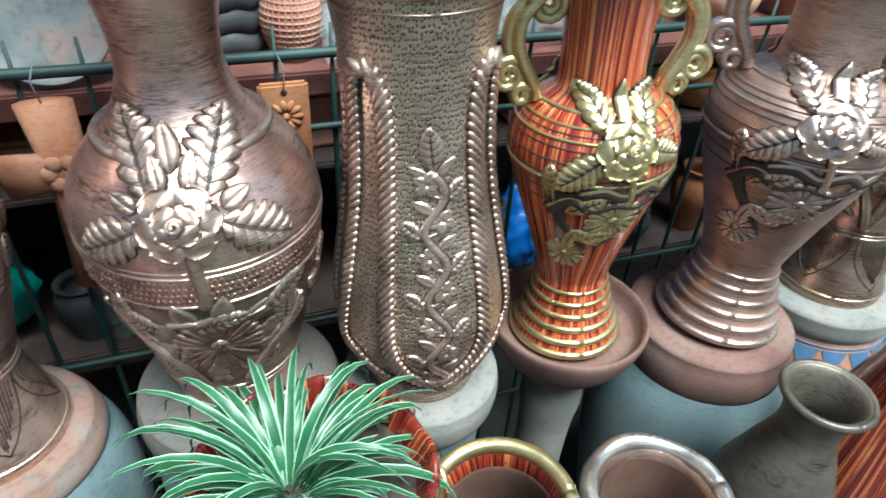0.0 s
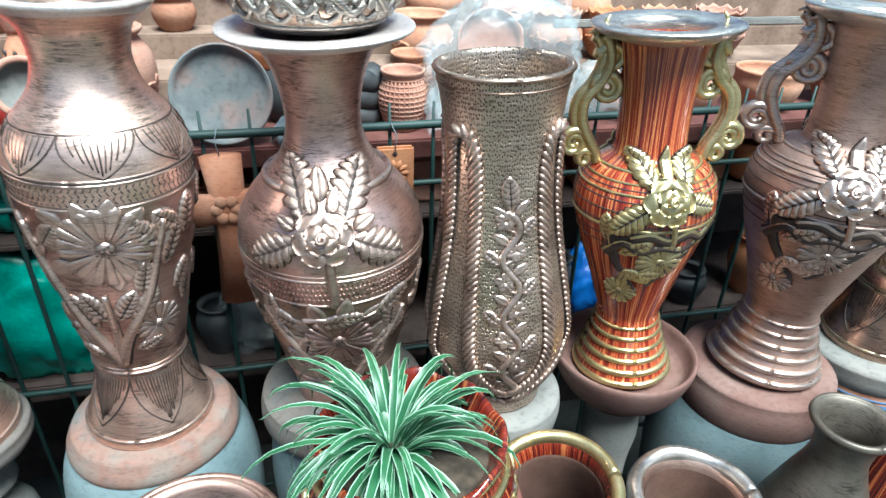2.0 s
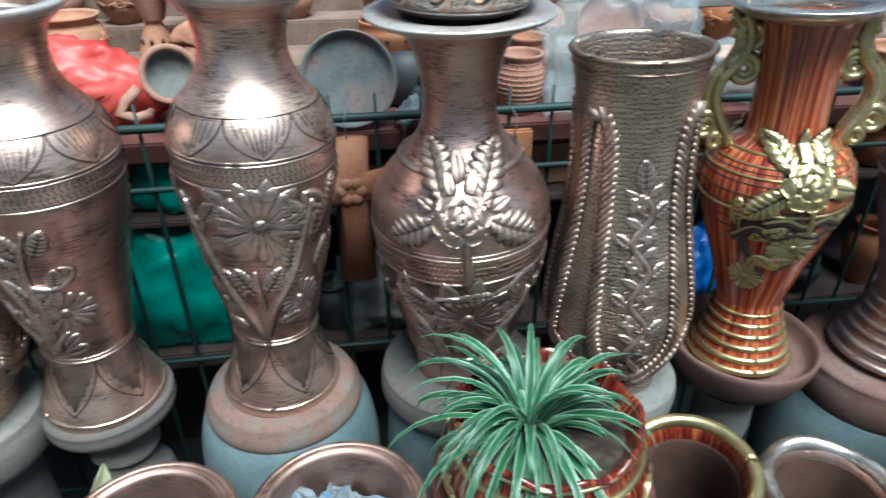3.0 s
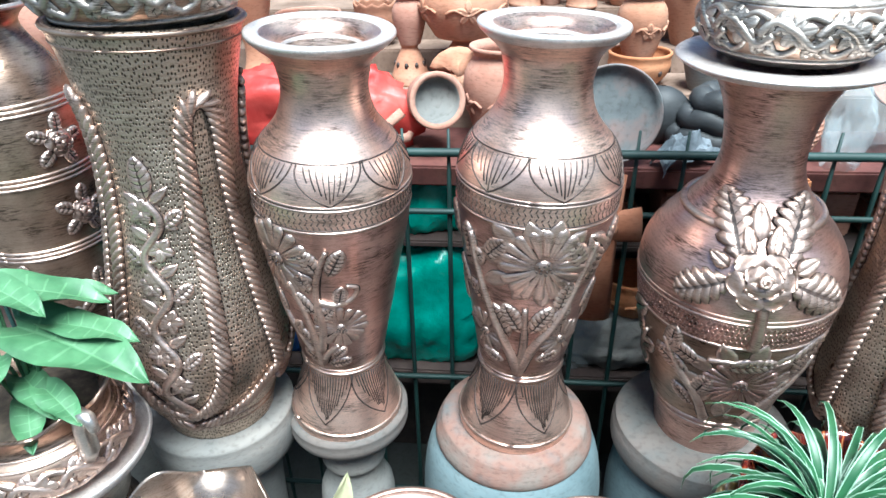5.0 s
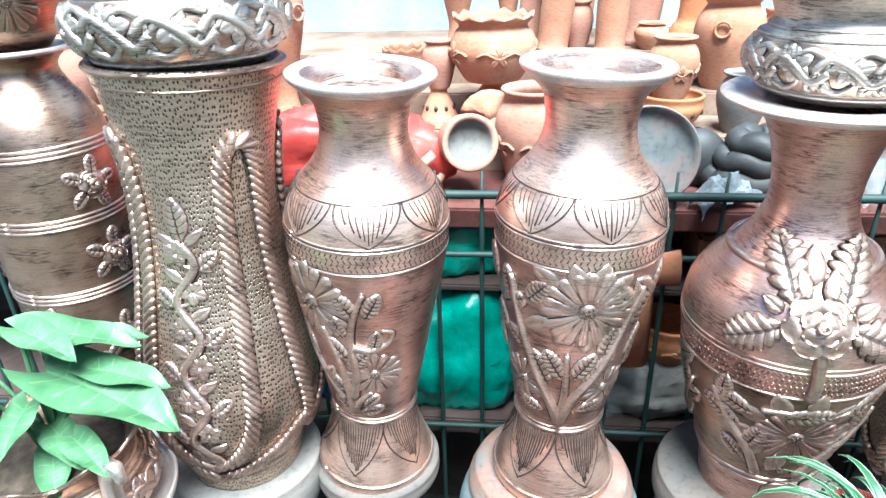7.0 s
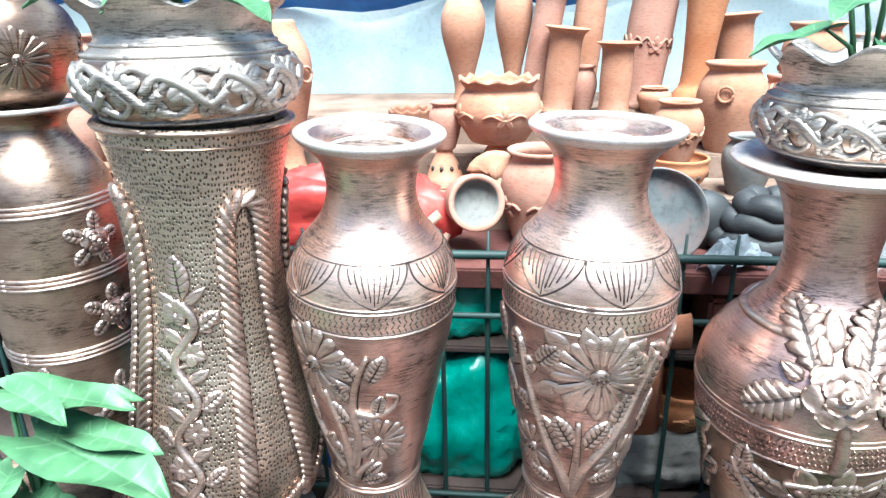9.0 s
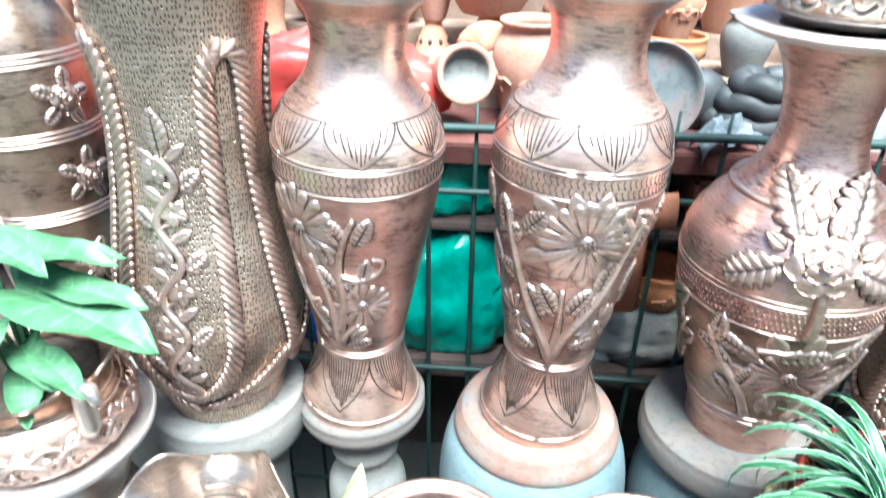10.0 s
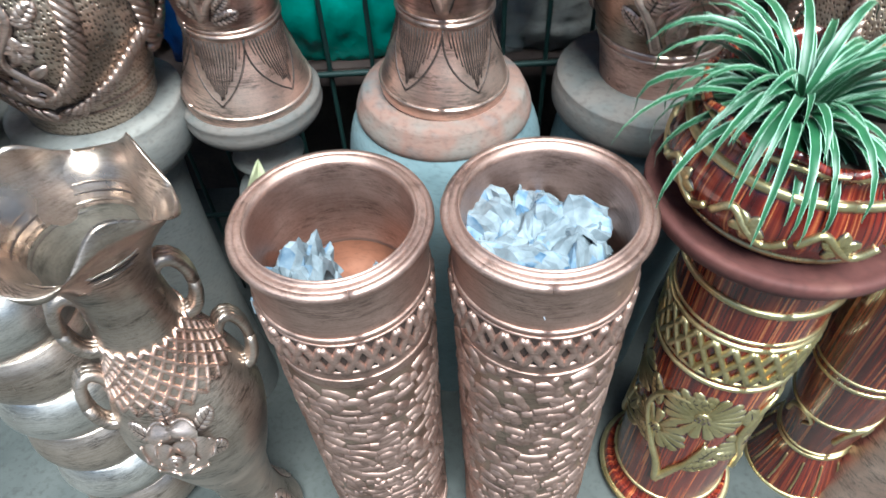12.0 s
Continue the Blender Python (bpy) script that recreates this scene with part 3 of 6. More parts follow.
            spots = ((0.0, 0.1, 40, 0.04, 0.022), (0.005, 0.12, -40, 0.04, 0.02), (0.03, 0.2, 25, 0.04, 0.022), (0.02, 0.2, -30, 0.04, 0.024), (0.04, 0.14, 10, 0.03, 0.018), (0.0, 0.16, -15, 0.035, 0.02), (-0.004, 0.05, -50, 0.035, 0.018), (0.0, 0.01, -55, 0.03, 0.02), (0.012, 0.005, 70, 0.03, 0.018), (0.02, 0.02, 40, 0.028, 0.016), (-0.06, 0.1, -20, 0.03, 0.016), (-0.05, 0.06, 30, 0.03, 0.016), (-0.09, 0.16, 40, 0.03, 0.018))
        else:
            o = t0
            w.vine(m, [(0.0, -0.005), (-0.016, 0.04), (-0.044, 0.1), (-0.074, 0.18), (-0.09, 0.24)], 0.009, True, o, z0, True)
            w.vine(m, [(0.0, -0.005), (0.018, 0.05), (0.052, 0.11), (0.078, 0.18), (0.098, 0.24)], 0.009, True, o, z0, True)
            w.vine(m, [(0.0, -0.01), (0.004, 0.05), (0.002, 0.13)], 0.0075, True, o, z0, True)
            spots = ((-0.02, 0.075, -25, 0.05, 0.026), (0.03, 0.08, 35, 0.055, 0.024), (-0.078, 0.2, -10, 0.045, 0.026), (-0.055, 0.215, 40, 0.04, 0.024), (0.084, 0.17, 20, 0.055, 0.024), (0.07, 0.21, -30, 0.042, 0.026), (-0.095, 0.14, -30, 0.04, 0.018), (0.1, 0.12, 30, 0.04, 0.02), (0.03, 0.03, 70, 0.03, 0.016), (-0.03, 0.02, -70, 0.03, 0.016), (-0.12, 0.215, -5, 0.045, 0.03), (-0.1, 0.19, 60, 0.045, 0.026), (0.12, 0.205, 5, 0.05, 0.03), (0.105, 0.225, -50, 0.04, 0.026), (-0.12, 0.1, -20, 0.045, 0.024), (0.12, 0.09, 10, 0.045, 0.024), (0.012, 0.09, 30, 0.045, 0.024), (0.0, 0.09, -30, 0.045, 0.024), (0.05, 0.13, 10, 0.045, 0.024), (-0.05, 0.13, -60, 0.04, 0.022))
        m.make("stem", [relief, PATINA_AND_SHADE], th)
        m = Mesher()
        for a, b, ang, ln, wd in spots:
            w.leaf(m, o + a / 0.095, z0 + b - 0.01, ang, ln * 1.3, wd * 1.3, 0.007, 0.75, 5, jag=0.03)
        m.make("leaf", [relief, PATINA_AND_SHADE], th, "raised leaves on thick stems")
    th.scale = (scale, scale, scale)
    return th


daisy_vase((-0.32, 0.757, 0.776), 1.0, 1, "tall copper vase with raised daisies and a flared silvered mouth", (2.3, 0))
daisy_vase((-0.618, 0.722, 0.784), 0.985, -40, "copper vase with raised daisies, smaller, on a clay stand", (3.3, -2.2), sparse=True)

ROSE_OUTER = [(0.078, 0.0), (0.080, 0.02), (0.084, 0.05), (0.094, 0.095), (0.109, 0.155), (0.123, 0.215), (0.133, 0.27), (0.138, 0.315), (0.137, 0.34), (0.129, 0.37), (0.109, 0.402), (0.083, 0.43), (0.06, 0.465), (0.052, 0.51), (0.062, 0.572), (0.083, 0.615), (0.095, 0.622)]
ROSE_INNER = [(0.09, 0.63), (0.075, 0.61), (0.055, 0.57), (0.046, 0.5), (0.054, 0.45), (0.1, 0.38), (0.0, 0.3)]


def rose_vase(place, turn, label, lean):
    th = thing("vase", place, label, "vase", "tall copper vases in the row", lean, turn)
    w = Turned(ROSE_OUTER)
    m = Mesher()
    m.lathe(vessel(ROSE_OUTER, ROSE_INNER), 80, 0.006)
    m.make("body", [COPPER_OLD], th)
    m = Mesher()
    m.lathe(smooth_profile([(0.08, 0.612), (0.112, 0.620), (0.127, 0.628), (0.128, 0.633), (0.112, 0.634), (0.08, 0.628), (0.078, 0.615)], 4), 80, 0.02)
    m.make("rim", [SILVER], th, "wide flat silvered rim")
    m = Mesher()
    for z, r in ((0.312, 0.002), (0.268, 0.0022), (0.084, 0.0032), (0.072, 0.002), (0.424, 0.0058), (0.32, 0.0014)):
        w.ring(m, z, r)
    m.make("moulding", [PALE], th)
    m = Mesher()
    for r in range(4):
        for k in range(130):
            a = 2 * math.pi * (k + 0.5 * r) / 130
            z = 0.2735 + 0.0092 * r
            m.tube([w.at(a, z, 0.0002), w.at(a + 0.03, z + 0.005, 0.0008), w.at(a + 0.012, z + 0.007, 0.0002)], 0.001, 4)
    m.make("braid_band", [COPPER_OLD], th, "impressed braid round the belly")
    m = Mesher()
    rose(w, m, -0.03, 0.376, 0.04)
    m.make("rose", [ROPE], th, "pale clay rose", sub="petal")
    for a, b, ang, ln, wd in ((-0.022, 0.024, -20, 0.098, 0.04), (0.024, 0.024, 24, 0.094, 0.043), (-0.028, -0.006, -120, 0.076, 0.038), (0.03, -0.004, 120, 0.082, 0.042), (-0.004, 0.05, -4, 0.058, 0.023), (-0.032, 0.012, -60, 0.03, 0.018), (0.034, 0.01, 66, 0.034, 0.02), (-0.012, 0.03, -14, 0.04, 0.017), (0.01, 0.03, 12, 0.042, 0.018)):
        m = Mesher()
        w.leaf(m, a / 0.1 - 0.03, 0.376 + b * 0.8, ang, ln, wd * 1.18, 0.0085, 0.7, 5 if wd > 0.03 else 0, lift=0.004, jag=0.2)
        m.make("leaf", [ROPE, PATINA_AND_SHADE], th, "veined pale leaf")
    m = Mesher()
    w.vine(m, [(0.002, -0.03), (0.004, -0.06), (0.006, -0.09), (0.004, -0.118)], 0.0075, False, 0.0, 0.376)
    m.make("stem", [ROPE, PATINA_AND_SHADE], th)
    m = Mesher()
    m.lathe([(w.rad(z) + 0.0009, z) for z in (0.088, 0.11, 0.15, 0.19, 0.23, 0.264)], 80, 0.006)
    m.make("relief_ground", [BRONZE_PLAIN], th, "dark glazed ground of the relief")
    for side in range(3):
        t0 = 2 * math.pi / 3 * side + 0.05
        m = Mesher()
        for q in range(10):
            w.leaf(m, t0, 0.193, 36 * q + 10, 0.045, 0.03, 0.004, 0.9, 0, start=0.045)
        m.make("leaf", [PALE, PATINA_AND_SHADE], th)
        m = Mesher()
        w.daisy(m, t0, 0.193, 0.056, 24, 0.0065)
        m.make("flower", [COPPER_OLD, PATINA_AND_SHADE], th, "reddish raised daisy")
        m = Mesher()
        z0 = 0.1
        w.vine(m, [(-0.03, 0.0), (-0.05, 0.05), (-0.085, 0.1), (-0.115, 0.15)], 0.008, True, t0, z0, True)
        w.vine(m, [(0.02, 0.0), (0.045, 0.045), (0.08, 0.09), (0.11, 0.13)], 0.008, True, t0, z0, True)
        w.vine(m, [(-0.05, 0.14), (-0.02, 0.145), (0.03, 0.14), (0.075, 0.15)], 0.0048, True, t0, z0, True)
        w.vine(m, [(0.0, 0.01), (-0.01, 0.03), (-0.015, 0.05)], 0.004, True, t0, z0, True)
        m.make("stem", [PALE, PATINA_AND_SHADE], th)
        m = Mesher()
        for a, b, ang, ln, wd in ((-0.07, 0.09, -60, 0.045, 0.02), (-0.06, 0.05, 20, 0.04, 0.018), (0.06, 0.07, 60, 0.045, 0.02), (0.08, 0.09, 0, 0.045, 0.02), (-0.1, 0.12, 10, 0.04, 0.018), (-0.03, 0.13, 80, 0.05, 0.018), (0.05, 0.135, 60, 0.05, 0.02), (-0.055, 0.125, -70, 0.04, 0.018), (0.03, 0.02, 60, 0.035, 0.014), (-0.06, 0.02, -40, 0.035, 0.014)):
            w.leaf(m, t0 + a / 0.12, z0 + b, ang, ln * 1.45, wd * 1.75, 0.0065, 0.75, 6)
        m.make("leaf", [PALE, PATINA_AND_SHADE], th)
    th.scale = (1.03, 1.03, 1.0)
    return th


rose_vase((0.003, 0.806, 0.770), 0, "round-bellied copper vase with a rose and leaves on its shoulder", (-0.8, -1.2))

ROPE_OUTER = [(0.083, 0.0), (0.085, 0.02), (0.092, 0.05), (0.112, 0.10), (0.121, 0.145), (0.117, 0.2), (0.104, 0.28), (0.093, 0.35), (0.087, 0.42), (0.087, 0.48), (0.092, 0.54), (0.099, 0.585), (0.102, 0.597)]
ROPE_INNER = [(0.101, 0.603), (0.095, 0.603), (0.09, 0.59), (0.082, 0.53), (0.078, 0.45), (0.09, 0.3), (0.0, 0.25)]


def rope_vase(place, scale, turn, label, lean=(0, 0), flare=0.0):
    th = thing("vase", place, label, "vase", "rope-trimmed bronze vases", lean, turn)
    widen = lambda prof: [(r * (1 + flare * max(0.0, (z - 0.45) / 0.15)), z) for r, z in prof]
    outer = widen(ROPE_OUTER)
    w = Turned(outer)
    m = Mesher()
    m.lathe(vessel(outer, widen(ROPE_INNER)), 80, 0.004)
    m.make("body", [BRONZE], th)
    m = Mesher()
    for z, r in ((0.6, 0.0035), (0.583, 0.0016), (0.03, 0.002), (0.042, 0.0018)):
        w.ring(m, z, r)
    m.make("moulding", [BRONZE_PLAIN], th)
    for side in range(2):
        t0 = math.pi * side
        for s in (-1, 1):
            m = Mesher()
            # a rope loop: up the inner strand, over, and down the outer one
            inner = [(0.0, 0.068), (0.2, 0.074), (0.4, 0.1), (0.54, 0.145), (0.58, 0.21), (0.6, 0.3), (0.61, 0.39), (0.62, 0.47), (0.68, 0.505), (0.79, 0.52), (0.94, 0.52), (1.06, 0.504), (1.13, 0.465), (1.15, 0.39), (1.16, 0.3), (1.2, 0.2), (1.28, 0.13), (1.4, 0.095), (1.571, 0.085)]
            line, lift = [], []
            for a, z in smooth_profile([(a + 10, z) for a, z in inner], 8):
                line.append(w.at(t0 + s * (a - 10), z, 0.004))
                lift.append(w.at(t0 + s * (a - 10), z, 0.014))
            beads(m, line, lift, 0.0092, s)
            m.make("rope", [ROPE, PATINA_AND_SHADE], th, "twisted clay rope")
            m = Mesher()
            low = [(0.0, 0.038), (0.25, 0.042), (0.5, 0.055), (0.8, 0.078), (1.05, 0.105), (1.25, 0.118), (1.4, 0.112), (1.571, 0.1)]
            line, lift = [], []
            for a, z in smooth_profile([(a + 10, z) for a, z in low], 8):
                line.append(w.at(t0 + s * (a - 10), z, 0.004))
                lift.append(w.at(t0 + s * (a - 10), z, 0.014))
            beads(m, line, lift, 0.0085, s)
            m.make("rope", [ROPE, PATINA_AND_SHADE], th, "twisted clay rope round the foot")
        m = Mesher()
        pts = [(0.013 * math.sin(k * 1.05), 0.055 + 0.0165 * k) for k in range(22)]
        w.vine(m, pts, 0.0058, False, t0, 0.0, True)
        for k in range(1, 21):
            a, z = pts[k]
            s = 1 if math.sin(k * 1.05) > 0 else -1
            if k % 3 == 1:
                w.leaf(m, t0 + (a + s * 0.004) / 0.095, z, s * 50, 0.032, 0.02, 0.006, 0.8, 3)
                w.leaf(m, t0 + a / 0.095, z + 0.008, s * 118, 0.024, 0.014, 0.005, 0.8, 0)
                w.vine(m, [(0.0, 0.0), (-s * 0.018, 0.008), (-s * 0.026, 0.022), (-s * 0.016, 0.03)], 0.003, True, t0 + a / 0.095, z)
            elif k % 3 == 0:
                w.leaf(m, t0 + (a - s * 0.004) / 0.095, z, -s * 55, 0.028, 0.017, 0.0055, 0.8, 0)
            elif k % 3 == 2:
                for q in range(5):
                    w.leaf(m, t0 + (a - s * 0.019) / 0.095, z + 0.004, 72 * q + 15 * k, 0.018, 0.016, 0.0065, 1.0, 0, own=q == 0)
        w.leaf(m, t0, 0.405, -5, 0.055, 0.028, 0.006, 0.7, 4)
        w.leaf(m, t0 + 0.05, 0.40, 48, 0.03, 0.014, 0.005, 0.8, 0)
        w.leaf(m, t0 - 0.05, 0.395, -55, 0.03, 0.014, 0.005, 0.8, 0)
        m.make("vine", [PALE, PATINA_AND_SHADE], th, "raised vine with leaves and small flowers", sub="leaf")
    th.scale = (scale, scale, scale)
    return th


def beads(m, line, lift, r, s):
    # dark strip under the rope: shade between its strands, put in as colour
    base = [p.lerp(q, -0.42) for p, q in zip(line, lift)]
    m.tube(base, r * 1.3, 8, 1, 0.3, up=(lift[0] - line[0]))
    acc = [0.0]
    for p, q in zip(line, line[1:]):
        acc.append(acc[-1] + (q - p).length)
    step = r * 1.22
    for k in range(int(acc[-1] / step)):
        d0 = (k + 0.5) * step
        i = max(0, min(int(np.searchsorted(acc, d0)) - 1, len(line) - 2))
        p = line[i].lerp(line[i + 1], (d0 - acc[i]) / max(acc[i + 1] - acc[i], 1e-6))
        d = (line[i + 1] - line[i]).normalized()
        n = (lift[i] - line[i]).normalized()
        side = n.cross(d).normalized()
        lng = (d * 0.8 + side * 0.6 * s).normalized()
        m.blob(p, lng * r * 2.1, n.cross(lng).normalized() * r * 0.6, n * r * 0.72, 9, 6)


rope_vase((0.281, 0.793, 0.757), 0.985, 0, "hourglass bronze vase wound with twisted rope, open mouth", (-2.5, 0.8))
rope_vase((-0.825, 0.655, 0.812), 1.075, 8, "hourglass bronze vase wound with rope, carrying a planter", (2.3, 0.8), 0.09)

AMPHORA_OUTER = [(0.085, 0.0), (0.088, 0.012), (0.083, 0.03), (0.072, 0.06), (0.064, 0.09), (0.057, 0.125), (0.058, 0.14), (0.066, 0.17), (0.082, 0.225), (0.100, 0.28), (0.113, 0.33), (0.118, 0.36), (0.112, 0.395), (0.095, 0.42), (0.07, 0.435), (0.058, 0.45), (0.057, 0.51), (0.062, 0.57), (0.07, 0.615), (0.08, 0.628)]
AMPHORA_INNER = [(0.078, 0.64), (0.066, 0.62), (0.056, 0.57), (0.05, 0.5), (0.0, 0.45)]


def amphora(place, scale, tall, turn, body, trim, label, lean=(0, 0)):
    th = thing("vase", place, label, "vase", "two-handled vases", lean, turn)
    w = Turned(AMPHORA_OUTER)
    m = Mesher()
    m.lathe(vessel(AMPHORA_OUTER, AMPHORA_INNER), 80, 0.004)
    m.make("body", [body], th)
    m = Mesher()
    m.lathe(smooth_profile([(0.07, 0.618), (0.1, 0.628), (0.112, 0.637), (0.112, 0.643), (0.098, 0.645), (0.07, 0.638), (0.066, 0.62)], 4), 80, 0.012)
    m.make("rim", [TARNISH_PALE], th, "wide flared rim")
    m = Mesher()
    for k, z in enumerate((0.012, 0.034, 0.055, 0.076, 0.097, 0.117)):
        w.ring(m, z, 0.0075 - 0.0007 * k, off=-0.001)
    m.make("foot_ring", [trim], th, "ribbed foot")
    m = Mesher()
    for z, r in ((0.345, 0.003), (0.4, 0.0025), (0.415, 0.0022), (0.428, 0.003)):
        w.ring(m, z, r)
    m.make("moulding", [trim], th)
    m = Mesher()
    for z in (0.308, 0.326, 0.352, 0.372, 0.39, 0.407):
        w.ring(m, z, 0.0011)
    m.make("groove", [PATINA_AND_SHADE], th, "dark turned groove")
    for k in range(2):
        t0 = math.pi * k
        m = Mesher()
        rose(w, m, t0, 0.395, 0.039)
        m.make("rose", [trim], th, sub="petal")
        for a, b, ang, ln, wd in ((-0.015, 0.02, -35, 0.075, 0.04), (0.02, 0.02, 30, 0.07, 0.04), (-0.02, -0.01, -130, 0.075, 0.042), (0.02, 0.0, 110, 0.055, 0.035), (0.0, 0.02, 3, 0.07, 0.02)):
            m = Mesher()
            w.leaf(m, t0 + a / 0.1, 0.395 + b * 0.7, ang, ln * 1.05, wd * 0.98, 0.008, 0.7, 6 if wd > 0.03 else 0, lift=0.006, jag=0.1)
            m.make("leaf", [trim, PATINA_AND_SHADE], th)
        m = Mesher()
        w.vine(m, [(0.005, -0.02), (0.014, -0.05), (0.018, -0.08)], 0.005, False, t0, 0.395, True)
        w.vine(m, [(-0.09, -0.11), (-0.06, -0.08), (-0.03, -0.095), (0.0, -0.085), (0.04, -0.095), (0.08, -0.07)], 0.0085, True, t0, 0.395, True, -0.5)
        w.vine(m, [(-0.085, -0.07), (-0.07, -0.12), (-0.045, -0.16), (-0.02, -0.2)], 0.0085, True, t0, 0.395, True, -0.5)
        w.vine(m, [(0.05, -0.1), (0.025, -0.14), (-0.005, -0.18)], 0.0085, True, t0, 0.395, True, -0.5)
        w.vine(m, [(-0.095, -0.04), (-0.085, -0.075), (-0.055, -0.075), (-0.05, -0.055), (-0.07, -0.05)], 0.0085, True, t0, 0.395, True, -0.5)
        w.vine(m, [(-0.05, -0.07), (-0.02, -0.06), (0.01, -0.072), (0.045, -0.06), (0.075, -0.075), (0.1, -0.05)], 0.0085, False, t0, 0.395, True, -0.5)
        m.make("stem", [trim, PATINA_AND_SHADE], th)
        m = Mesher()
        w.daisy(m, t0 + 0.05, 0.282, 0.042, 16, 0.005)
        w.daisy(m, t0 - 0.6, 0.21, 0.03, 14, 0.005)
        for a, b, ang, ln, wd in ((-0.08, -0.08, 0, 0.045, 0.022), (-0.06, -0.1, 60, 0.05, 0.024), (0.05, -0.085, 60, 0.045, 0.022), (-0.05, -0.15, 80, 0.05, 0.022), (0.0, -0.16, -60, 0.045, 0.02), (-0.06, -0.17, 20, 0.035, 0.016)):
            w.leaf(m, t0 + a / 0.1, 0.395 + b, ang, ln * 1.2, wd * 1.15, 0.005, 0.8, 4)
        m.make("flower", [trim, PATINA_AND_SHADE], th, "raised flower spray")
    for s in (-1, 1):
        m = Mesher()

        def p(a, b, q):
            return (s * a, q, b)

        main = [(0.092, 0.425), (0.098, 0.445), (0.112, 0.47), (0.122, 0.5), (0.118, 0.53), (0.098, 0.555), (0.085, 0.585), (0.09, 0.615), (0.1, 0.625)]
        for q, dr in ((-0.007, 0.0), (0.007, 0.0), (0.0, 0.015)):
            line = [p(a - 0.004 + dr * 0.8, b, q) for a, b in smooth_profile(main, 5)]
            m.tube(line, 0.0088, 8)
        for cx, cz, r0, turns, sgn in ((0.082, 0.545, 0.026, 2.0, 1), (0.079, 0.592, 0.022, 1.8, 1), (0.128, 0.458, 0.024, 2.0, -1), (0.108, 0.43, 0.016, 1.3, -1)):
            line = []
            for i in range(26):
                f = i / 25
                a = f * turns * 2 * math.pi
                line.append(p(cx + sgn * r0 * (1 - 0.8 * f) * math.cos(a), cz + r0 * (1 - 0.8 * f) * math.sin(a), 0))
            m.tube(line, [0.0085 * (1 - 0.4 * i / 25) for i in range(26)], 8, flat=1.5, up=(0, 1, 0))
        m.tube([p(0.1, 0.62, 0), p(0.11, 0.632, 0), p(0.118, 0.628, 0)], [0.006, 0.004, 0.0015], 6)
        m.tube([p(0.09, 0.62, 0), p(0.092, 0.645, 0), p(0.086, 0.655, 0)], [0.006, 0.004, 0.0015], 6)
        m.tube([p(0.06, 0.58, 0), p(0.072, 0.585, 0)], 0.006, 6)
        m.make("handle", [trim], th, "scrolled openwork handle")
    th.scale = (scale, scale, scale * tall)
    return th


amphora((0.541, 0.836, 0.757), 1.0, 1.0, -4, ORANGE_WOOD, GOLD, "red grained vase with gold trim and scroll handles", (-2.7, 1.4))
amphora((0.838, 0.83, 0.748), 1.16, 0.9, -26, COPPER_RED, PALE, "copper vase with a ribbed foot and scroll handles", (3.4, 1.5))


# ---- upturned pots and dishes that carry the row ----
def stand(place, label, parts):
    th = thing("pot_stand", place, label, "pot stand", "stands under the vases")
    for name, mat, prof, lab in parts:
        m = Mesher()
        m.lathe(smooth_profile(prof, 3), 64, 0.012)
        m.make(name, [mat], th, lab)
    return th


stand((-0.322, 0.76, 0), "upturned blue-grey painted pot with a rose clay ring", [
    ("body", BLUE_CLAY, [(0.11, 0.0), (0.14, 0.25), (0.16, 0.48), (0.165, 0.6), (0.16, 0.665), (0.149, 0.71), (0.132, 0.735)], ""),
    ("ring", RING_ROSE, [(0.126, 0.722), (0.136, 0.728), (0.139, 0.742), (0.13, 0.762), (0.112, 0.775), (0.0, 0.777)], "clay ring, part rose, part grey")])
stand((0.002, 0.806, 0), "upturned dark pot with a broad grey clay disc", [
    ("body", BLUE_CLAY, [(0.1, 0.0), (0.12, 0.3), (0.142, 0.5), (0.146, 0.6), (0.135, 0.68), (0.12, 0.705)], ""),
    ("disc", RING_CLAY, [(0.118, 0.70), (0.146, 0.715), (0.15, 0.74), (0.145, 0.762), (0.13, 0.77), (0.0, 0.771)], "pale grey clay disc")])
stand((0.281, 0.793, 0), "upturned grey clay pot under a bronze vase", [
    ("body", BLUE_CLAY, [(0.08, 0.0), (0.09, 0.3), (0.1, 0.6), (0.1, 0.67)], ""),
    ("disc", GREY_CLAY, [(0.1, 0.665), (0.118, 0.69), (0.124, 0.72), (0.122, 0.742), (0.108, 0.757), (0.0, 0.758)], "pale grey clay disc")])
stand((-0.618, 0.722, 0), "turned clay stand with a pale disc", [
    ("column", GREY_CLAY, [(0.09, 0.0), (0.085, 0.1), (0.065, 0.25), (0.06, 0.4), (0.072, 0.5), (0.07, 0.58), (0.05, 0.61), (0.045, 0.64), (0.06, 0.66), (0.045, 0.69), (0.05, 0.74)], ""),
    ("disc", RING_CLAY, [(0.05, 0.725), (0.09, 0.735), (0.106, 0.752), (0.106, 0.77), (0.097, 0.784), (0.0, 0.785)], "grey disc")])
stand((-0.828, 0.657, 0), "grey clay drum under a rope-wound vase", [
    ("body", GREY_CLAY, [(0.09, 0.0), (0.08, 0.3), (0.08, 0.6), (0.09, 0.72)], ""),
    ("disc", GREY_CLAY, [(0.088, 0.7), (0.118, 0.722), (0.127, 0.765), (0.124, 0.795), (0.112, 0.811), (0.0, 0.812)], "worn grey disc")])
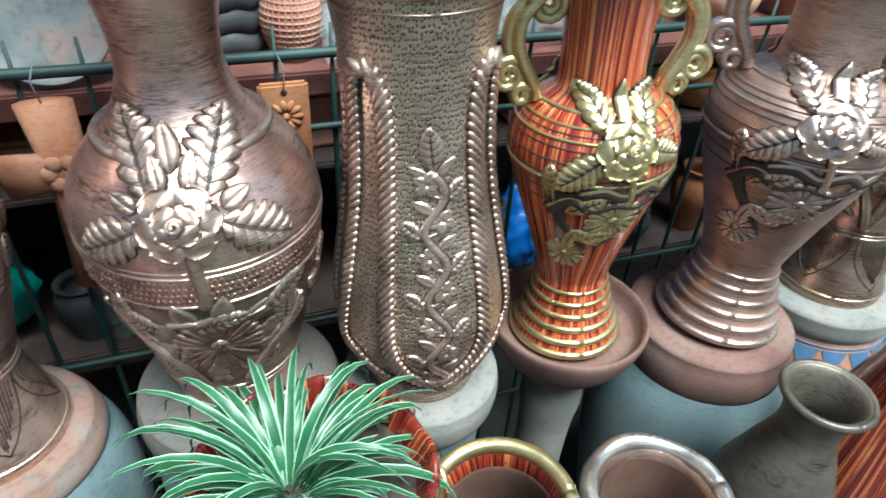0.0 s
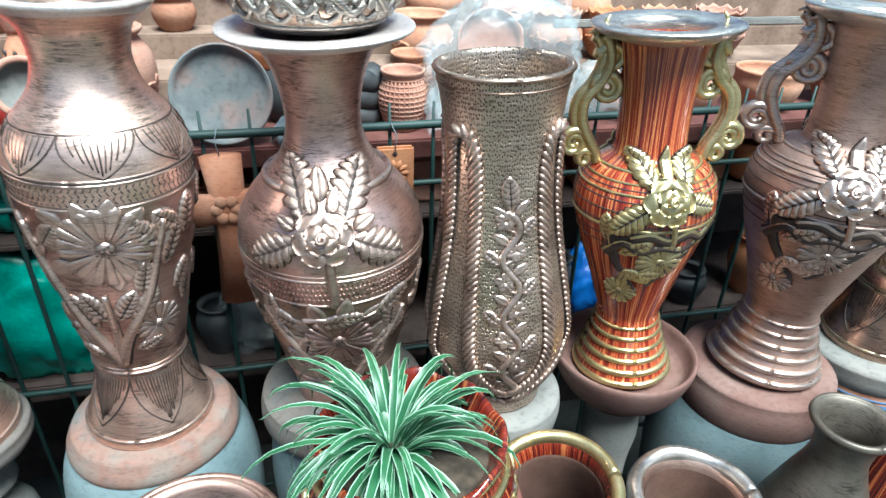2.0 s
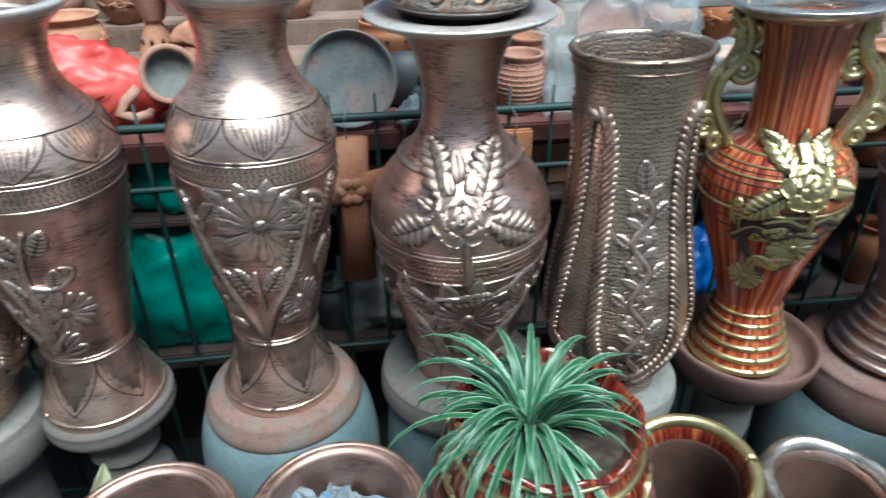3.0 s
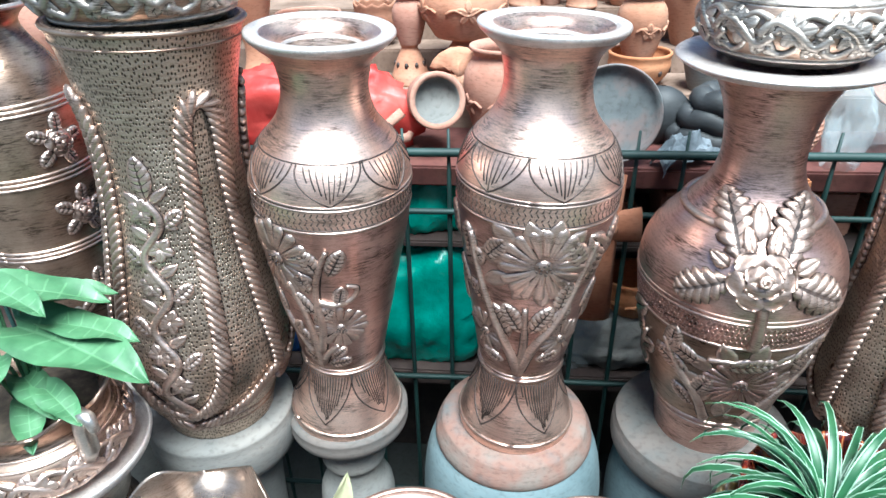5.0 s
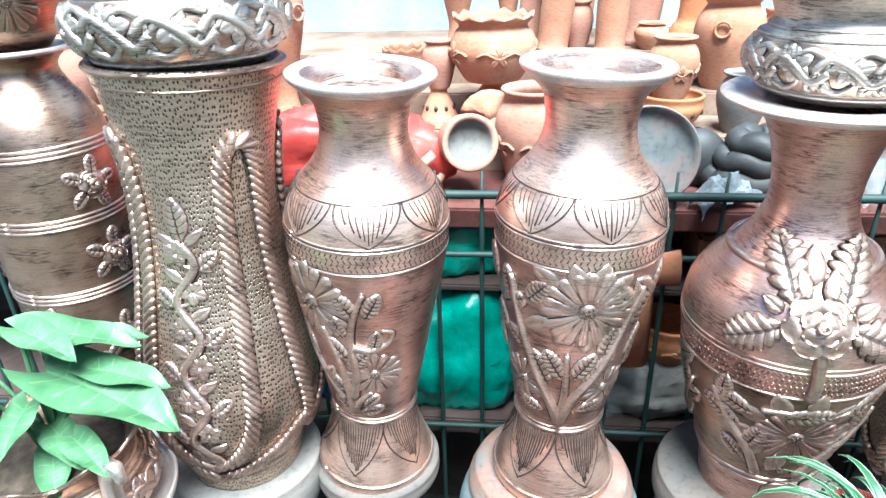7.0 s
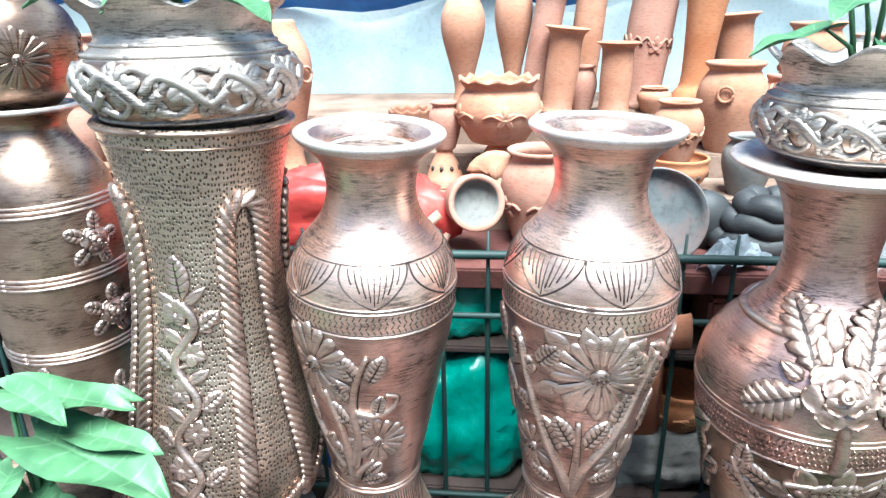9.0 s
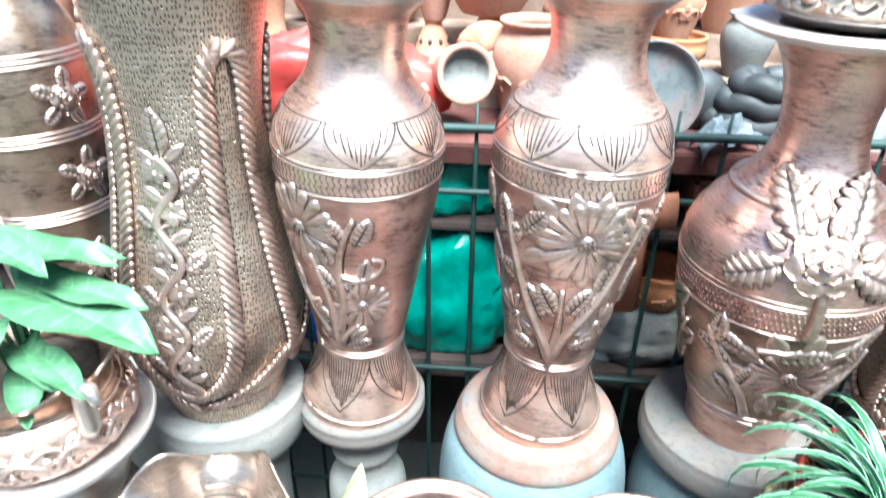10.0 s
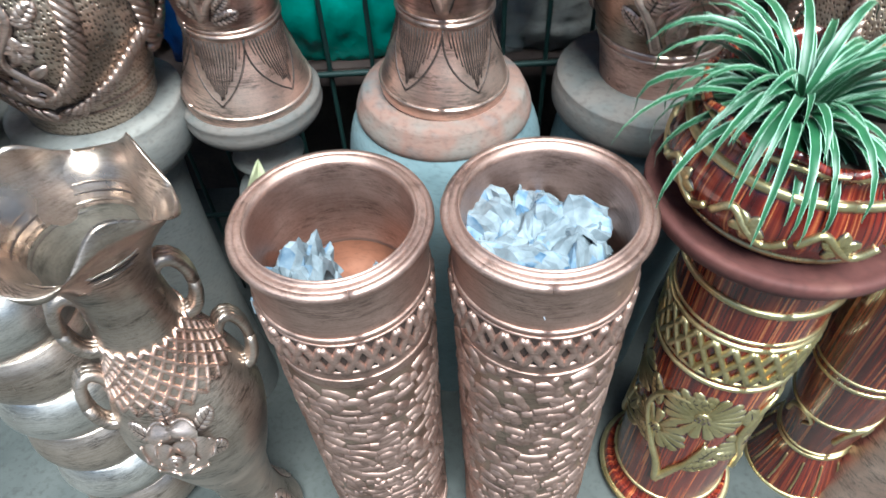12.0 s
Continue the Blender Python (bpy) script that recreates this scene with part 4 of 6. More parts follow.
stand((0.545, 0.836, 0), "rose clay dish on a pale turned pedestal", [
    ("pedestal", GREY_CLAY, [(0.085, 0.0), (0.07, 0.15), (0.05, 0.3), (0.05, 0.5), (0.058, 0.58), (0.056, 0.64), (0.075, 0.68)], "pale clay pedestal"),
    ("dish", ROSE_CLAY, [(0.06, 0.685), (0.1, 0.705), (0.122, 0.735), (0.134, 0.765), (0.138, 0.786), (0.134, 0.793), (0.128, 0.786), (0.121, 0.768), (0.1, 0.756), (0.0, 0.755)], "shallow rose clay dish")])
stand((0.832, 0.83, 0), "upturned blue-grey pot with a rose clay band", [
    ("body", BLUE_CLAY, [(0.12, 0.0), (0.15, 0.2), (0.175, 0.4), (0.182, 0.52), (0.172, 0.61), (0.15, 0.665)], ""),
    ("ring", ROSE_CLAY, [(0.14, 0.65), (0.148, 0.665), (0.152, 0.7), (0.146, 0.733), (0.132, 0.747), (0.0, 0.748)], "rose clay ring")])


def pot(name, place, outer, inner, mat, label, category, group="", lean=(0, 0), turn=0, seg=56, wobble=0.012, mats_inside=None):
    """A turned vessel as a thing with a body."""
    th = thing(name, place, label, category, group, lean, turn)
    m = Mesher()
    m.lathe(vessel(outer, inner), seg, wobble)
    m.make("body", [mat], th)
    return th


# a daisy vase past the two-handled one, on a painted pot
daisy_vase((1.14, 0.9, 0.735), 1.05, -35, "dark brassy vase with raised daisies on a painted pot", body=BRONZE_PLAIN, relief=BRASS)
stand((1.14, 0.9, 0), "upturned clay pot with a band of blue triangles", [
    ("body", TERRA_DARK, [(0.12, 0.0), (0.15, 0.25), (0.165, 0.45), (0.16, 0.6), (0.14, 0.68)], ""),
    ("disc", GREY_CLAY, [(0.13, 0.67), (0.145, 0.685), (0.148, 0.715), (0.135, 0.734), (0.0, 0.735)], "grey clay disc")])


def triangle_band():
    w = Turned([(0.12, 0.0), (0.15, 0.25), (0.165, 0.45), (0.16, 0.6), (0.14, 0.68)])
    th = thing("painted_band", (1.14, 0.9, 0), "blue triangles painted round a clay pot", "painted band")
    n = 18
    for k in range(n):
        m = Mesher()
        a = 2 * math.pi * k / n
        d = math.pi / n
        rows = []
        for i in range(5):
            f = i / 4
            rows.append([w.at(a + g * d * (1 - f) * 0.95, 0.662 - 0.05 * f, 0.0022) for g in (-1, -0.5, 0, 0.5, 1)])
        m.grid(rows)
        m.make("triangle", [BLUE_BAND], th)
    for z in (0.668, 0.6):
        m = Mesher()
        w.ring(m, z, 0.003)
        m.make("painted_line", [BLUE_BAND], th)


triangle_band()


# ---- dark banded vase with a round pot on it, at the end of the row ----
def banded_vase():
    th = thing("vase", (-1.14, 0.74, 0.79), "dark bronze vase with ringed bands and raised sprays", "vase", "tall copper vases in the row")
    out = [(0.098, 0.0), (0.1, 0.015), (0.092, 0.04), (0.09, 0.1), (0.098, 0.2), (0.103, 0.33), (0.104, 0.45), (0.102, 0.53), (0.09, 0.575), (0.066, 0.61), (0.055, 0.635), (0.06, 0.65), (0.075, 0.662)]
    w = Turned(out)
    m = Mesher()
    m.lathe(vessel(out, [(0.074, 0.668), (0.064, 0.664), (0.05, 0.64), (0.0, 0.6)]), 72, 0.006)
    m.make("body", [BRONZE_PLAIN], th)
    for z0 in (0.52, 0.41, 0.285):
        for k in range(3):
            m = Mesher()
            w.ring(m, z0 + 0.0075 * k, 0.0028)
            m.make("ring", [PALE], th)
    m = Mesher()
    w.ring(m, 0.665, 0.0045)
    m.make("rim", [SILVER], th)
    for t0, z in ((0.15, 0.235), (1.3, 0.47), (1.35, 0.35), (1.2, 0.2)):
        m = Mesher()
        rose(w, m, t0, z, 0.022)
        m.make("rose", [PALE], th, sub="petal")
        m = Mesher()
        for q in range(5):
            w.leaf(m, t0, z, 72 * q + 10, 0.036, 0.022, 0.006, 0.8, 3, start=0.01)
        m.make("leaf", [PALE, PATINA_AND_SHADE], th)
    m = Mesher()
    cut_leaves(w, m, 0.13, 0.04, 6, 6, 0.0013)
    m.make("incised_foot", [PATINA_AND_SHADE], th)["kind"] = "stuff"
    stand((-1.14, 0.74, 0), "grey clay drum under a dark vase", [("body", GREY_CLAY, [(0.12, 0.0), (0.12, 0.4), (0.12, 0.7), (0.13, 0.74), (0.128, 0.77), (0.115, 0.79), (0.0, 0.791)], "")])
    th = thing("round_pot", (-1.14, 0.74, 1.456), "round dark bronze pot with a raised daisy", "pot")
    out = [(0.05, 0.0), (0.062, 0.012), (0.085, 0.05), (0.094, 0.09), (0.088, 0.125), (0.07, 0.15), (0.075, 0.165)]
    w = Turned(out)
    m = Mesher()
    m.lathe(vessel(out, [(0.07, 0.168), (0.062, 0.15), (0.07, 0.1), (0.0, 0.06)]), 60, 0.008)
    m.make("body", [BRONZE_PLAIN], th)
    for t0 in (0.9, -0.6, 2.5):
        m = Mesher()
        w.daisy(m, t0, 0.07, 0.045, 16, 0.006)
        m.make("flower", [BRONZE_PLAIN, PATINA_AND_SHADE], th)


banded_vase()


# ---- scalloped planters and their plants ----
def planter(place, s, label, body, trim, turn=0, waves=8):
    """A carved bowl with a wavy lip, on a narrow foot."""
    th = thing("planter", place, label, "planter", "carved planters", turn=turn)
    out = [(0.085, 0.0), (0.1, 0.012), (0.116, 0.035), (0.119, 0.055), (0.11, 0.075), (0.098, 0.088), (0.094, 0.1), (0.1, 0.118), (0.114, 0.132)]
    inn = [(0.11, 0.136), (0.094, 0.116), (0.088, 0.1), (0.1, 0.06), (0.08, 0.03), (0.0, 0.03)]
    w = Turned(out)
    prof = vessel(out, inn)
    top = max(range(len(prof)), key=lambda i: prof[i][1])

    def wave(i, a):
        k = max(0.0, 1 - abs(i - top) / 9)
        q = math.sin(a * waves)
        return (0.008 * k * q, 0.011 * k * q)

    m = Mesher()
    m.lathe(prof, 96, 0.004, None, wave)
    m.make("body", [body], th)
    m = Mesher()
    for z, r in ((0.078, 0.003), (0.088, 0.0022), (0.012, 0.003)):
        w.ring(m, z, r)
    m.make("moulding", [trim], th)
    m = Mesher()
    m.lathe([(w.rad(z) + 0.0007, z) for z in (0.016, 0.028, 0.04, 0.055, 0.066, 0.074)], 72, 0.004)
    m.make("relief_ground", [BRONZE_PLAIN], th, "dark glazed ground of the carving")
    n = 12
    for k in range(n):
        m = Mesher()
        t0 = 2 * math.pi * k / n
        w.vine(m, [(-0.03, -0.012), (-0.012, -0.02), (0.004, -0.008), (-0.006, 0.002)], 0.0052, True, t0, 0.042)
        w.vine(m, [(0.032, 0.02), (0.012, 0.026), (-0.004, 0.016), (0.004, 0.008)], 0.0052, True, t0, 0.042)
        w.vine(m, [(-0.04, 0.0), (-0.025, 0.015), (0.0, 0.005), (0.02, -0.012), (0.038, 0.0)], 0.0052, False, t0, 0.045)
        for q in range(5):
            w.leaf(m, t0, 0.05, 72 * q + 20 * k, 0.022, 0.018, 0.005, 1.0)
        for a, ang in ((-0.025, 30), (0.02, 150), (0.03, 40), (-0.03, -150)):
            w.leaf(m, t0 + a / 0.11, 0.046, ang, 0.032, 0.019, 0.0045, 0.8, 2)
        m.cuts = []
        m.make("carving", [trim, PATINA_AND_SHADE], th)
    m = Mesher()
    m.lathe([(0.0, 0.106), (0.05, 0.108), (0.092, 0.1)], 40, 0.05)
    m.make("soil", [SOIL], th, "dark potting soil")
    th.scale = (s, s, s)
    return th


def arrow_leaf(m, base, tip, up, width):
    """An arrow-shaped leaf, folded along its rib."""
    base, tip, up = Vector(base), Vector(tip), Vector(up).normalized()
    d = tip - base
    ln = d.length
    d.normalize()
    side = d.cross(up).normalized()
    n = side.cross(d).normalized()
    ts = [0.0]
    for k in range(1, 7):
        ts += [k / 7 - 0.05, k / 7 - 0.009, k / 7 + 0.009]
    ts += [0.93, 0.97, 1.0]
    rows = []
    for t in ts:
        w = width * (math.sin(math.pi * (0.18 + 0.82 * t) ** 0.85) ** 0.9) * (1.0 if t > 0.05 else 0.8)
        row = []
        for g in (-1, -0.75, -0.5, -0.25, -0.045, 0.0, 0.045, 0.25, 0.5, 0.75, 1):
            back_lobe = -0.2 * ln * abs(g) * (1 - t) ** 2 + 0.2 * ln * abs(g) * t * (1 - t)
            droop = -0.2 * ln * t * t + 0.2 * width * abs(g) - 0.12 * width * math.sin(t * 11 + abs(g) * 3 + (g > 0)) * abs(g)
            row.append(base + d * (t * ln + back_lobe) + side * g * w + n * droop)
        rows.append(row)
    m.grid(rows, False, lambda i, j: 1 if (j in (4, 5) and i < len(ts) - 3) or (i % 3 == 2 and i < 19 and 0 < j < 9) else 0)


def broad_plant(place, leaves, label):
    th = thing("potted_plant", place, label, "plant")
    for az, reach, height, size in leaves:
        dx, dy = math.sin(radians(az)), -math.cos(radians(az))
        b = Vector((dx * reach * 0.55, dy * reach * 0.55, height))
        t = Vector((dx * (reach * 0.55 + size), dy * (reach * 0.55 + size), height - 0.12 * size))
        m = Mesher()
        m.tube([(0.01 * dx, 0.01 * dy, -0.01), (dx * reach * 0.25, dy * reach * 0.25, height * 0.6), b], [0.0035, 0.003, 0.002], 6)
        m.make("stalk", [SYN_LEAF], th)
        m = Mesher()
        arrow_leaf(m, b, t, (0.2 * dx, 0.2 * dy, 1), size * 0.26)
        m.make("leaf", [SYN_LEAF, SYN_PALE], th, "pale-veined arrow-shaped leaf")
    return th


planter((-0.797, 0.665, 1.454), 1.08, "silvered carved planter with a wavy lip", TARNISH, CARVED)
planter((-0.005, 0.793, 1.402), 0.92, "silvered carved planter with a wavy lip", TARNISH, CARVED, 17)
broad_plant((-0.797, 0.665, 1.57), [(-40, 0.12, 0.05, 0.1), (-10, 0.08, 0.035, 0.075), (30, 0.1, 0.16, 0.12), (60, 0.16, 0.03, 0.1), (150, 0.1, 0.14, 0.12), (-100, 0.12, 0.15, 0.12), (0, 0.04, 0.22, 0.11), (-20, 0.1, 0.2, 0.1), (100, 0.1, 0.2, 0.1)], "leafy plant in a silvered planter")
broad_plant((-0.005, 0.793, 1.5), [(-70, 0.11, 0.05, 0.09), (-35, 0.1, 0.085, 0.085), (5, 0.06, 0.035, 0.06), (60, 0.12, 0.1, 0.11), (150, 0.1, 0.16, 0.12), (-110, 0.12, 0.14, 0.12), (0, 0.04, 0.22, 0.11), (100, 0.1, 0.2, 0.1)], "leafy plant in a silvered planter")


# ---- front row ----
def pierced_cylinder(place, r, h, label, lean, turn):
    th = thing("cylinder_vase", place, label, "vase", "carved cylinder vases", lean, turn)
    out = [(r * 0.98, 0.0), (r * 0.98, 0.02), (r * 0.93, 0.05), (r * 0.93, h * 0.5), (r * 0.96, h - 0.1), (r * 0.99, h - 0.02), (r, h - 0.006)]
    w = Turned(out)
    m = Mesher()
    m.lathe(vessel(out, [(r - 0.003, h), (r - 0.012, h), (r - 0.017, h - 0.01), (r - 0.02, h - 0.2), (r - 0.02, h * 0.4), (0.0, h * 0.4)]), 80, 0.004)
    m.make("body", [COPPER_RED], th)
    m = Mesher()
    for z, q in ((h - 0.004, 0.006), (h - 0.088, 0.0035), (h - 0.1, 0.002), (h - 0.161, 0.0035), (h - 0.182, 0.0025), (0.05, 0.004), (0.018, 0.005)):
        w.ring(m, z, q)
    m.make("moulding", [COPPER_RED], th)
    m = Mesher()
    lattice_ring(w, m, h - 0.158, h - 0.104, 30, 0.0058, 1.0)
    m.make("lattice_band", [COPPER_RED], th, "crossed openwork band")
    # dark band behind the strips: shade of the openings, given as colour
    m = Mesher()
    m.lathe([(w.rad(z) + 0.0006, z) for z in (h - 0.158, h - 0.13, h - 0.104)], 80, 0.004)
    m.make("lattice_shade", [PATINA_AND_SHADE], th, "dark backing that stands for shade in the lattice openings")
    # darker sheet under the twigs puts shade into the gaps
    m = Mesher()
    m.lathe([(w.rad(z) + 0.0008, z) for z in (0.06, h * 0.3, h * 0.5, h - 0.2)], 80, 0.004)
    m.make("relief_ground", [BRONZE_PLAIN], th, "dark ground that shades the gaps of the carving")
    m = Mesher()
    rnd = random.Random(int(abs(place[0]) * 1000))
    z = 0.075
    while z < h - 0.2:
        a = rnd.uniform(0, 0.3)
        while a < 2 * math.pi + 0.2:
            ln = rnd.uniform(0.026, 0.052)
            tilt = rnd.choice((-1.2, -0.7, -0.2, 0.2, 0.8, 1.3, 1.9))
            pts = [(-0.5 * ln, rnd.uniform(-0.003, 0.003)), (0, rnd.uniform(0.0, 0.006)), (0.5 * ln * math.cos(tilt), 0.5 * ln * math.sin(tilt))]
            w.vine(m, pts, rnd.uniform(0.0085, 0.0115), False, a, z + rnd.uniform(-0.007, 0.007), False, -0.42)
            a += rnd.uniform(0.3, 0.46)
        z += 0.0225
    m.cuts = []
    m.make("carving", [COPPER_RED, PATINA_AND_SHADE], th, "dense raised twig carving")["kind"] = "stuff"
    m = Mesher()
    m.lathe([(0.0, h * 0.78), (r * 0.6, h * 0.78), (r - 0.026, h * 0.785), (r - 0.0215, h * 0.83)], 48, 0.0)
    m.make("clay_floor", [BARE_CLAY], th, "bare brown clay inside")
    return th


def crumple(name, place, size, seed, mats, label):
    """A crushed sheet: facets thrown up and down."""
    rnd = random.Random(seed)
    m = Mesher()
    n = 13
    rows = []
    for i in range(n):
        row = []
        for j in range(n):
            x, y = (i / (n - 1) - 0.5), (j / (n - 1) - 0.5)
            e = 0.9 * abs(noise.noise((x * 3.2 + seed, y * 3.2, seed * 0.7))) - 0.25 + 0.3 * abs(noise.noise((x * 5 - y * 3, y * 5 + seed, 3)))
            k = 1.0 - 0.35 * noise.noise((x * 4, y * 4, seed + 9))
            row.append((x * size[0] * k + rnd.uniform(-0.02, 0.02) * size[0], y * size[1] * k + rnd.uniform(-0.03, 0.03) * size[1], (0.5 - 1.1 * (x * x + y * y) * 1.6 + e) * size[2]))
        rows.append(row)
    m.grid(rows, False, lambda i, j: 1 if noise.noise((i * 0.35 + seed, j * 0.35, 1)) > 0.22 else 0)
    ob = m.make(name, mats, None, "", False)
    ob.matrix_world = pose(*place, rnd.uniform(-12, 12), rnd.uniform(-12, 12), rnd.uniform(0, 360))
    so = ob.modifiers.new("thickness", "SOLIDIFY")
    so.thickness = 0.0012
    return tagged(ob, label, "paper", "crumpled papers")


pierced_cylinder((-0.424, 0.412, 0), 0.113, 0.835, "carved copper cylinder vase holding scraps of paper", (0, -0.5), 20)
pierced_cylinder((-0.16, 0.424, 0), 0.116, 0.845, "carved copper cylinder vase stuffed with crumpled paper", (-1.2, 0), 0)
rnd = random.Random(77)
for k in range(10):
    az = 2.4 * k
    rr = 0.01 + 0.0058 * k
    crumple("crumpled_paper", (-0.178 + rr * math.cos(az), 0.424 + rr * math.sin(az), 0.768 + 0.007 * (k % 4)), (rnd.uniform(0.1, 0.13), rnd.uniform(0.05, 0.085), rnd.uniform(0.035, 0.055)), 3 + 2.3 * k, [PAPER, PAPER_BLUE], "crumpled blue-white newspaper in a vase")
for sx, sy, sz, w, hgt, sd in ((-0.045, 0.0, 0.735, 0.085, 0.085, 21), (-0.03, -0.02, 0.7, 0.12, 0.07, 27), (0.01, -0.045, 0.69, 0.09, 0.05, 29), (0.062, 0.0, 0.7, 0.06, 0.06, 31)):
    crumple("crumpled_paper", (-0.43 + sx, 0.405 + sy, sz), (w, w * 0.8, hgt), sd, [PAPER, PAPER_BLUE], "scrap of crumpled newspaper in a vase")


def gold_column(place, lean):
    th = thing("pedestal", place, "red grained pedestal with gold bands and raised gold flowers", "pedestal", "", lean)
    out = [(0.122, 0.0), (0.125, 0.02), (0.118, 0.045), (0.106, 0.06), (0.103, 0.3), (0.103, 0.5), (0.105, 0.735), (0.115, 0.77)]
    w = Turned(out)
    m = Mesher()
    m.lathe(vessel(out, [(0.1, 0.775), (0.0, 0.775)]), 72, 0.003)
    m.make("body", [RED_WOOD], th)
    for z, q in ((0.02, 0.008), (0.075, 0.004), (0.505, 0.005), (0.52, 0.003), (0.61, 0.005), (0.625, 0.003), (0.69, 0.006)):
        m = Mesher()
        w.ring(m, z, q)
        m.make("gold_ring", [GOLD], th)
    m = Mesher()
    lattice_ring(w, m, 0.525, 0.605, 26, 0.0055)
    m.make("lattice_band", [GOLD], th, "gold crossed band")
    for t0 in (-0.55, 1.0, 2.6, 4.2):
        m = Mesher()
        w.daisy(m, t0 + 0.25, 0.405, 0.07, 18, 0.006)
        m.make("flower", [GOLD, PATINA_AND_SHADE], th, "large gold flower")
        m = Mesher()
        w.daisy(m, t0 - 0.34, 0.31, 0.058, 14, 0.006)
        m.make("flower", [GOLD, PATINA_AND_SHADE], th, "gold flower")
        m = Mesher()
        w.vine(m, [(0.0, 0.0), (-0.01, 0.06), (-0.035, 0.12), (-0.06, 0.2), (-0.04, 0.27), (0.0, 0.29)], 0.0085, True, t0, 0.15)
        w.vine(m, [(0.0, 0.0), (0.02, 0.06), (0.035, 0.1), (0.05, 0.17)], 0.0085, True, t0, 0.15)
        m.make("stem", [GOLD], th)
        m = Mesher()
        for a, b, ang in ((0.03, 0.07, 60), (-0.03, 0.1, -60), (-0.05, 0.22, -20), (-0.03, 0.27, 60), (0.05, 0.1, 20)):
            w.leaf(m, t0 + a / 0.114, 0.15 + b, ang, 0.07, 0.034, 0.006, 0.8, 4)
        m.make("leaf", [GOLD, PATINA_AND_SHADE], th)
    return th


gold_column((0.142, 0.5, 0), (-1.2, 0))


def red_planter(place):
    th = thing("planter", place, "red lacquered planter with gold bands and carving", "planter", "carved planters")
    out = [(0.1, 0.0), (0.12, 0.012), (0.138, 0.04), (0.14, 0.065), (0.132, 0.09), (0.122, 0.105), (0.118, 0.12), (0.126, 0.135)]
    w = Turned(out)
    m = Mesher()
    m.lathe(vessel(out, [(0.12, 0.14), (0.108, 0.12), (0.1, 0.1), (0.11, 0.06), (0.0, 0.05)]), 80, 0.004, None, lambda i, a: (0.0, 0.006 * math.sin(9 * a) * (1 if 26 < i < 34 else 0)))
    m.make("body", [RED_WOOD], th)
    for z, q in ((0.098, 0.006), (0.012, 0.004), (0.13, 0.003)):
        m = Mesher()
        w.ring(m, z, q)
        m.make("gold_ring", [GOLD], th)
    for k in range(10):
        m = Mesher()
        t0 = 2 * math.pi * k / 10
        w.vine(m, [(-0.04, 0.0), (-0.02, 0.018), (0.0, 0.0), (0.02, -0.015), (0.04, 0.0)], 0.0045, False, t0, 0.052)
        for q in range(5):
            w.leaf(m, t0, 0.055, 72 * q + 20 * k, 0.02, 0.015, 0.005, 1.0)
        m.cuts = []
        m.make("carving", [GOLD, PATINA_AND_SHADE], th)
    m = Mesher()
    m.lathe(smooth_profile([(0.09, -0.035), (0.135, -0.03), (0.155, -0.012), (0.158, 0.004), (0.15, 0.008), (0.12, 0.0), (0.0, -0.002)], 3), 72, 0.006)
    m.make("saucer", [BOARD], th, "dark red saucer")
    m = Mesher()
    m.lathe([(0.0, 0.118), (0.06, 0.118), (0.106, 0.11)], 40, 0.05)
    m.make("soil", [SOIL], th, "dark potting soil")


red_planter((0.102, 0.492, 0.812))


def spider_plant(place):
    th = thing("spider_plant", place, "spider plant with arching green leaves edged in cream", "plant")
    rnd = random.Random(5)
    for k in range(125):
        az = rnd.uniform(0, 2 * math.pi)
        rise = rnd.uniform(0.3, 1.4)
        ln = rnd.uniform(0.11, 0.225)
        wd = rnd.uniform(0.0042, 0.0078)
        d = Vector((math.cos(az), math.sin(az), 0))
        side = Vector((-math.sin(az), math.cos(az), 0))
        tw = rnd.uniform(-0.7, 0.7)
        p = d * rnd.uniform(0.0, 0.025)
        ang = rise
        rows = []
        n = 9
        for i in range(n + 1):
            t = i / n
            w = wd * (1 - t ** 2.2) * (0.55 + 0.9 * min(t * 3, 1) * 0.5) + 0.0003
            up = d * -math.sin(ang) + Vector((0, 0, 1)) * math.cos(ang)
            sd = side * math.cos(tw * t) + up * math.sin(tw * t)
            row = []
            for g in (-1, -0.8, 0, 0.8, 1):
                row.append(p + sd * g * w + up * (0.32 * w * abs(g)))
            rows.append(row)
            p = p + (d * math.cos(ang) + Vector((0, 0, 1)) * math.sin(ang)) * ln / n
            ang -= (0.14 + 0.34 * t) * rnd.uniform(0.7, 1.3)
        m = Mesher()
        m.grid(rows, False, lambda i, j: 1 if j in (0, 3) else 0)
        m.make("leaf", [LEAF_GREEN, LEAF_EDGE], th)
    return th


spider_plant((0.076, 0.488, 0.922))


def ribbed_column(place):
    th = thing("pedestal", place, "silvered pedestal of stacked swelling rings", "pedestal")
    z, k = 0.0, 0
    for h, r in ((0.122, 0.122), (0.112, 0.122), (0.122, 0.117), (0.112, 0.114), (0.112, 0.11), (0.112, 0.105), (0.1, 0.096), (0.088, 0.09)):
        m = Mesher()
        m.lathe([(0.0, z)] + smooth_profile([(r * 0.82, z), (r * 0.95, z + h * 0.25), (r, z + h * 0.55), (r * 0.93, z + h * 0.82), (r * 0.8, z + h)], 4) + [(0.0, z + h)], 64, 0.006)
        m.make("ring", [TARNISH_PALE if k % 2 else BRONZE_SATIN], th)
        z, k = z + h, k + 1
    return z


top = ribbed_column((-0.95, 0.425, 0))
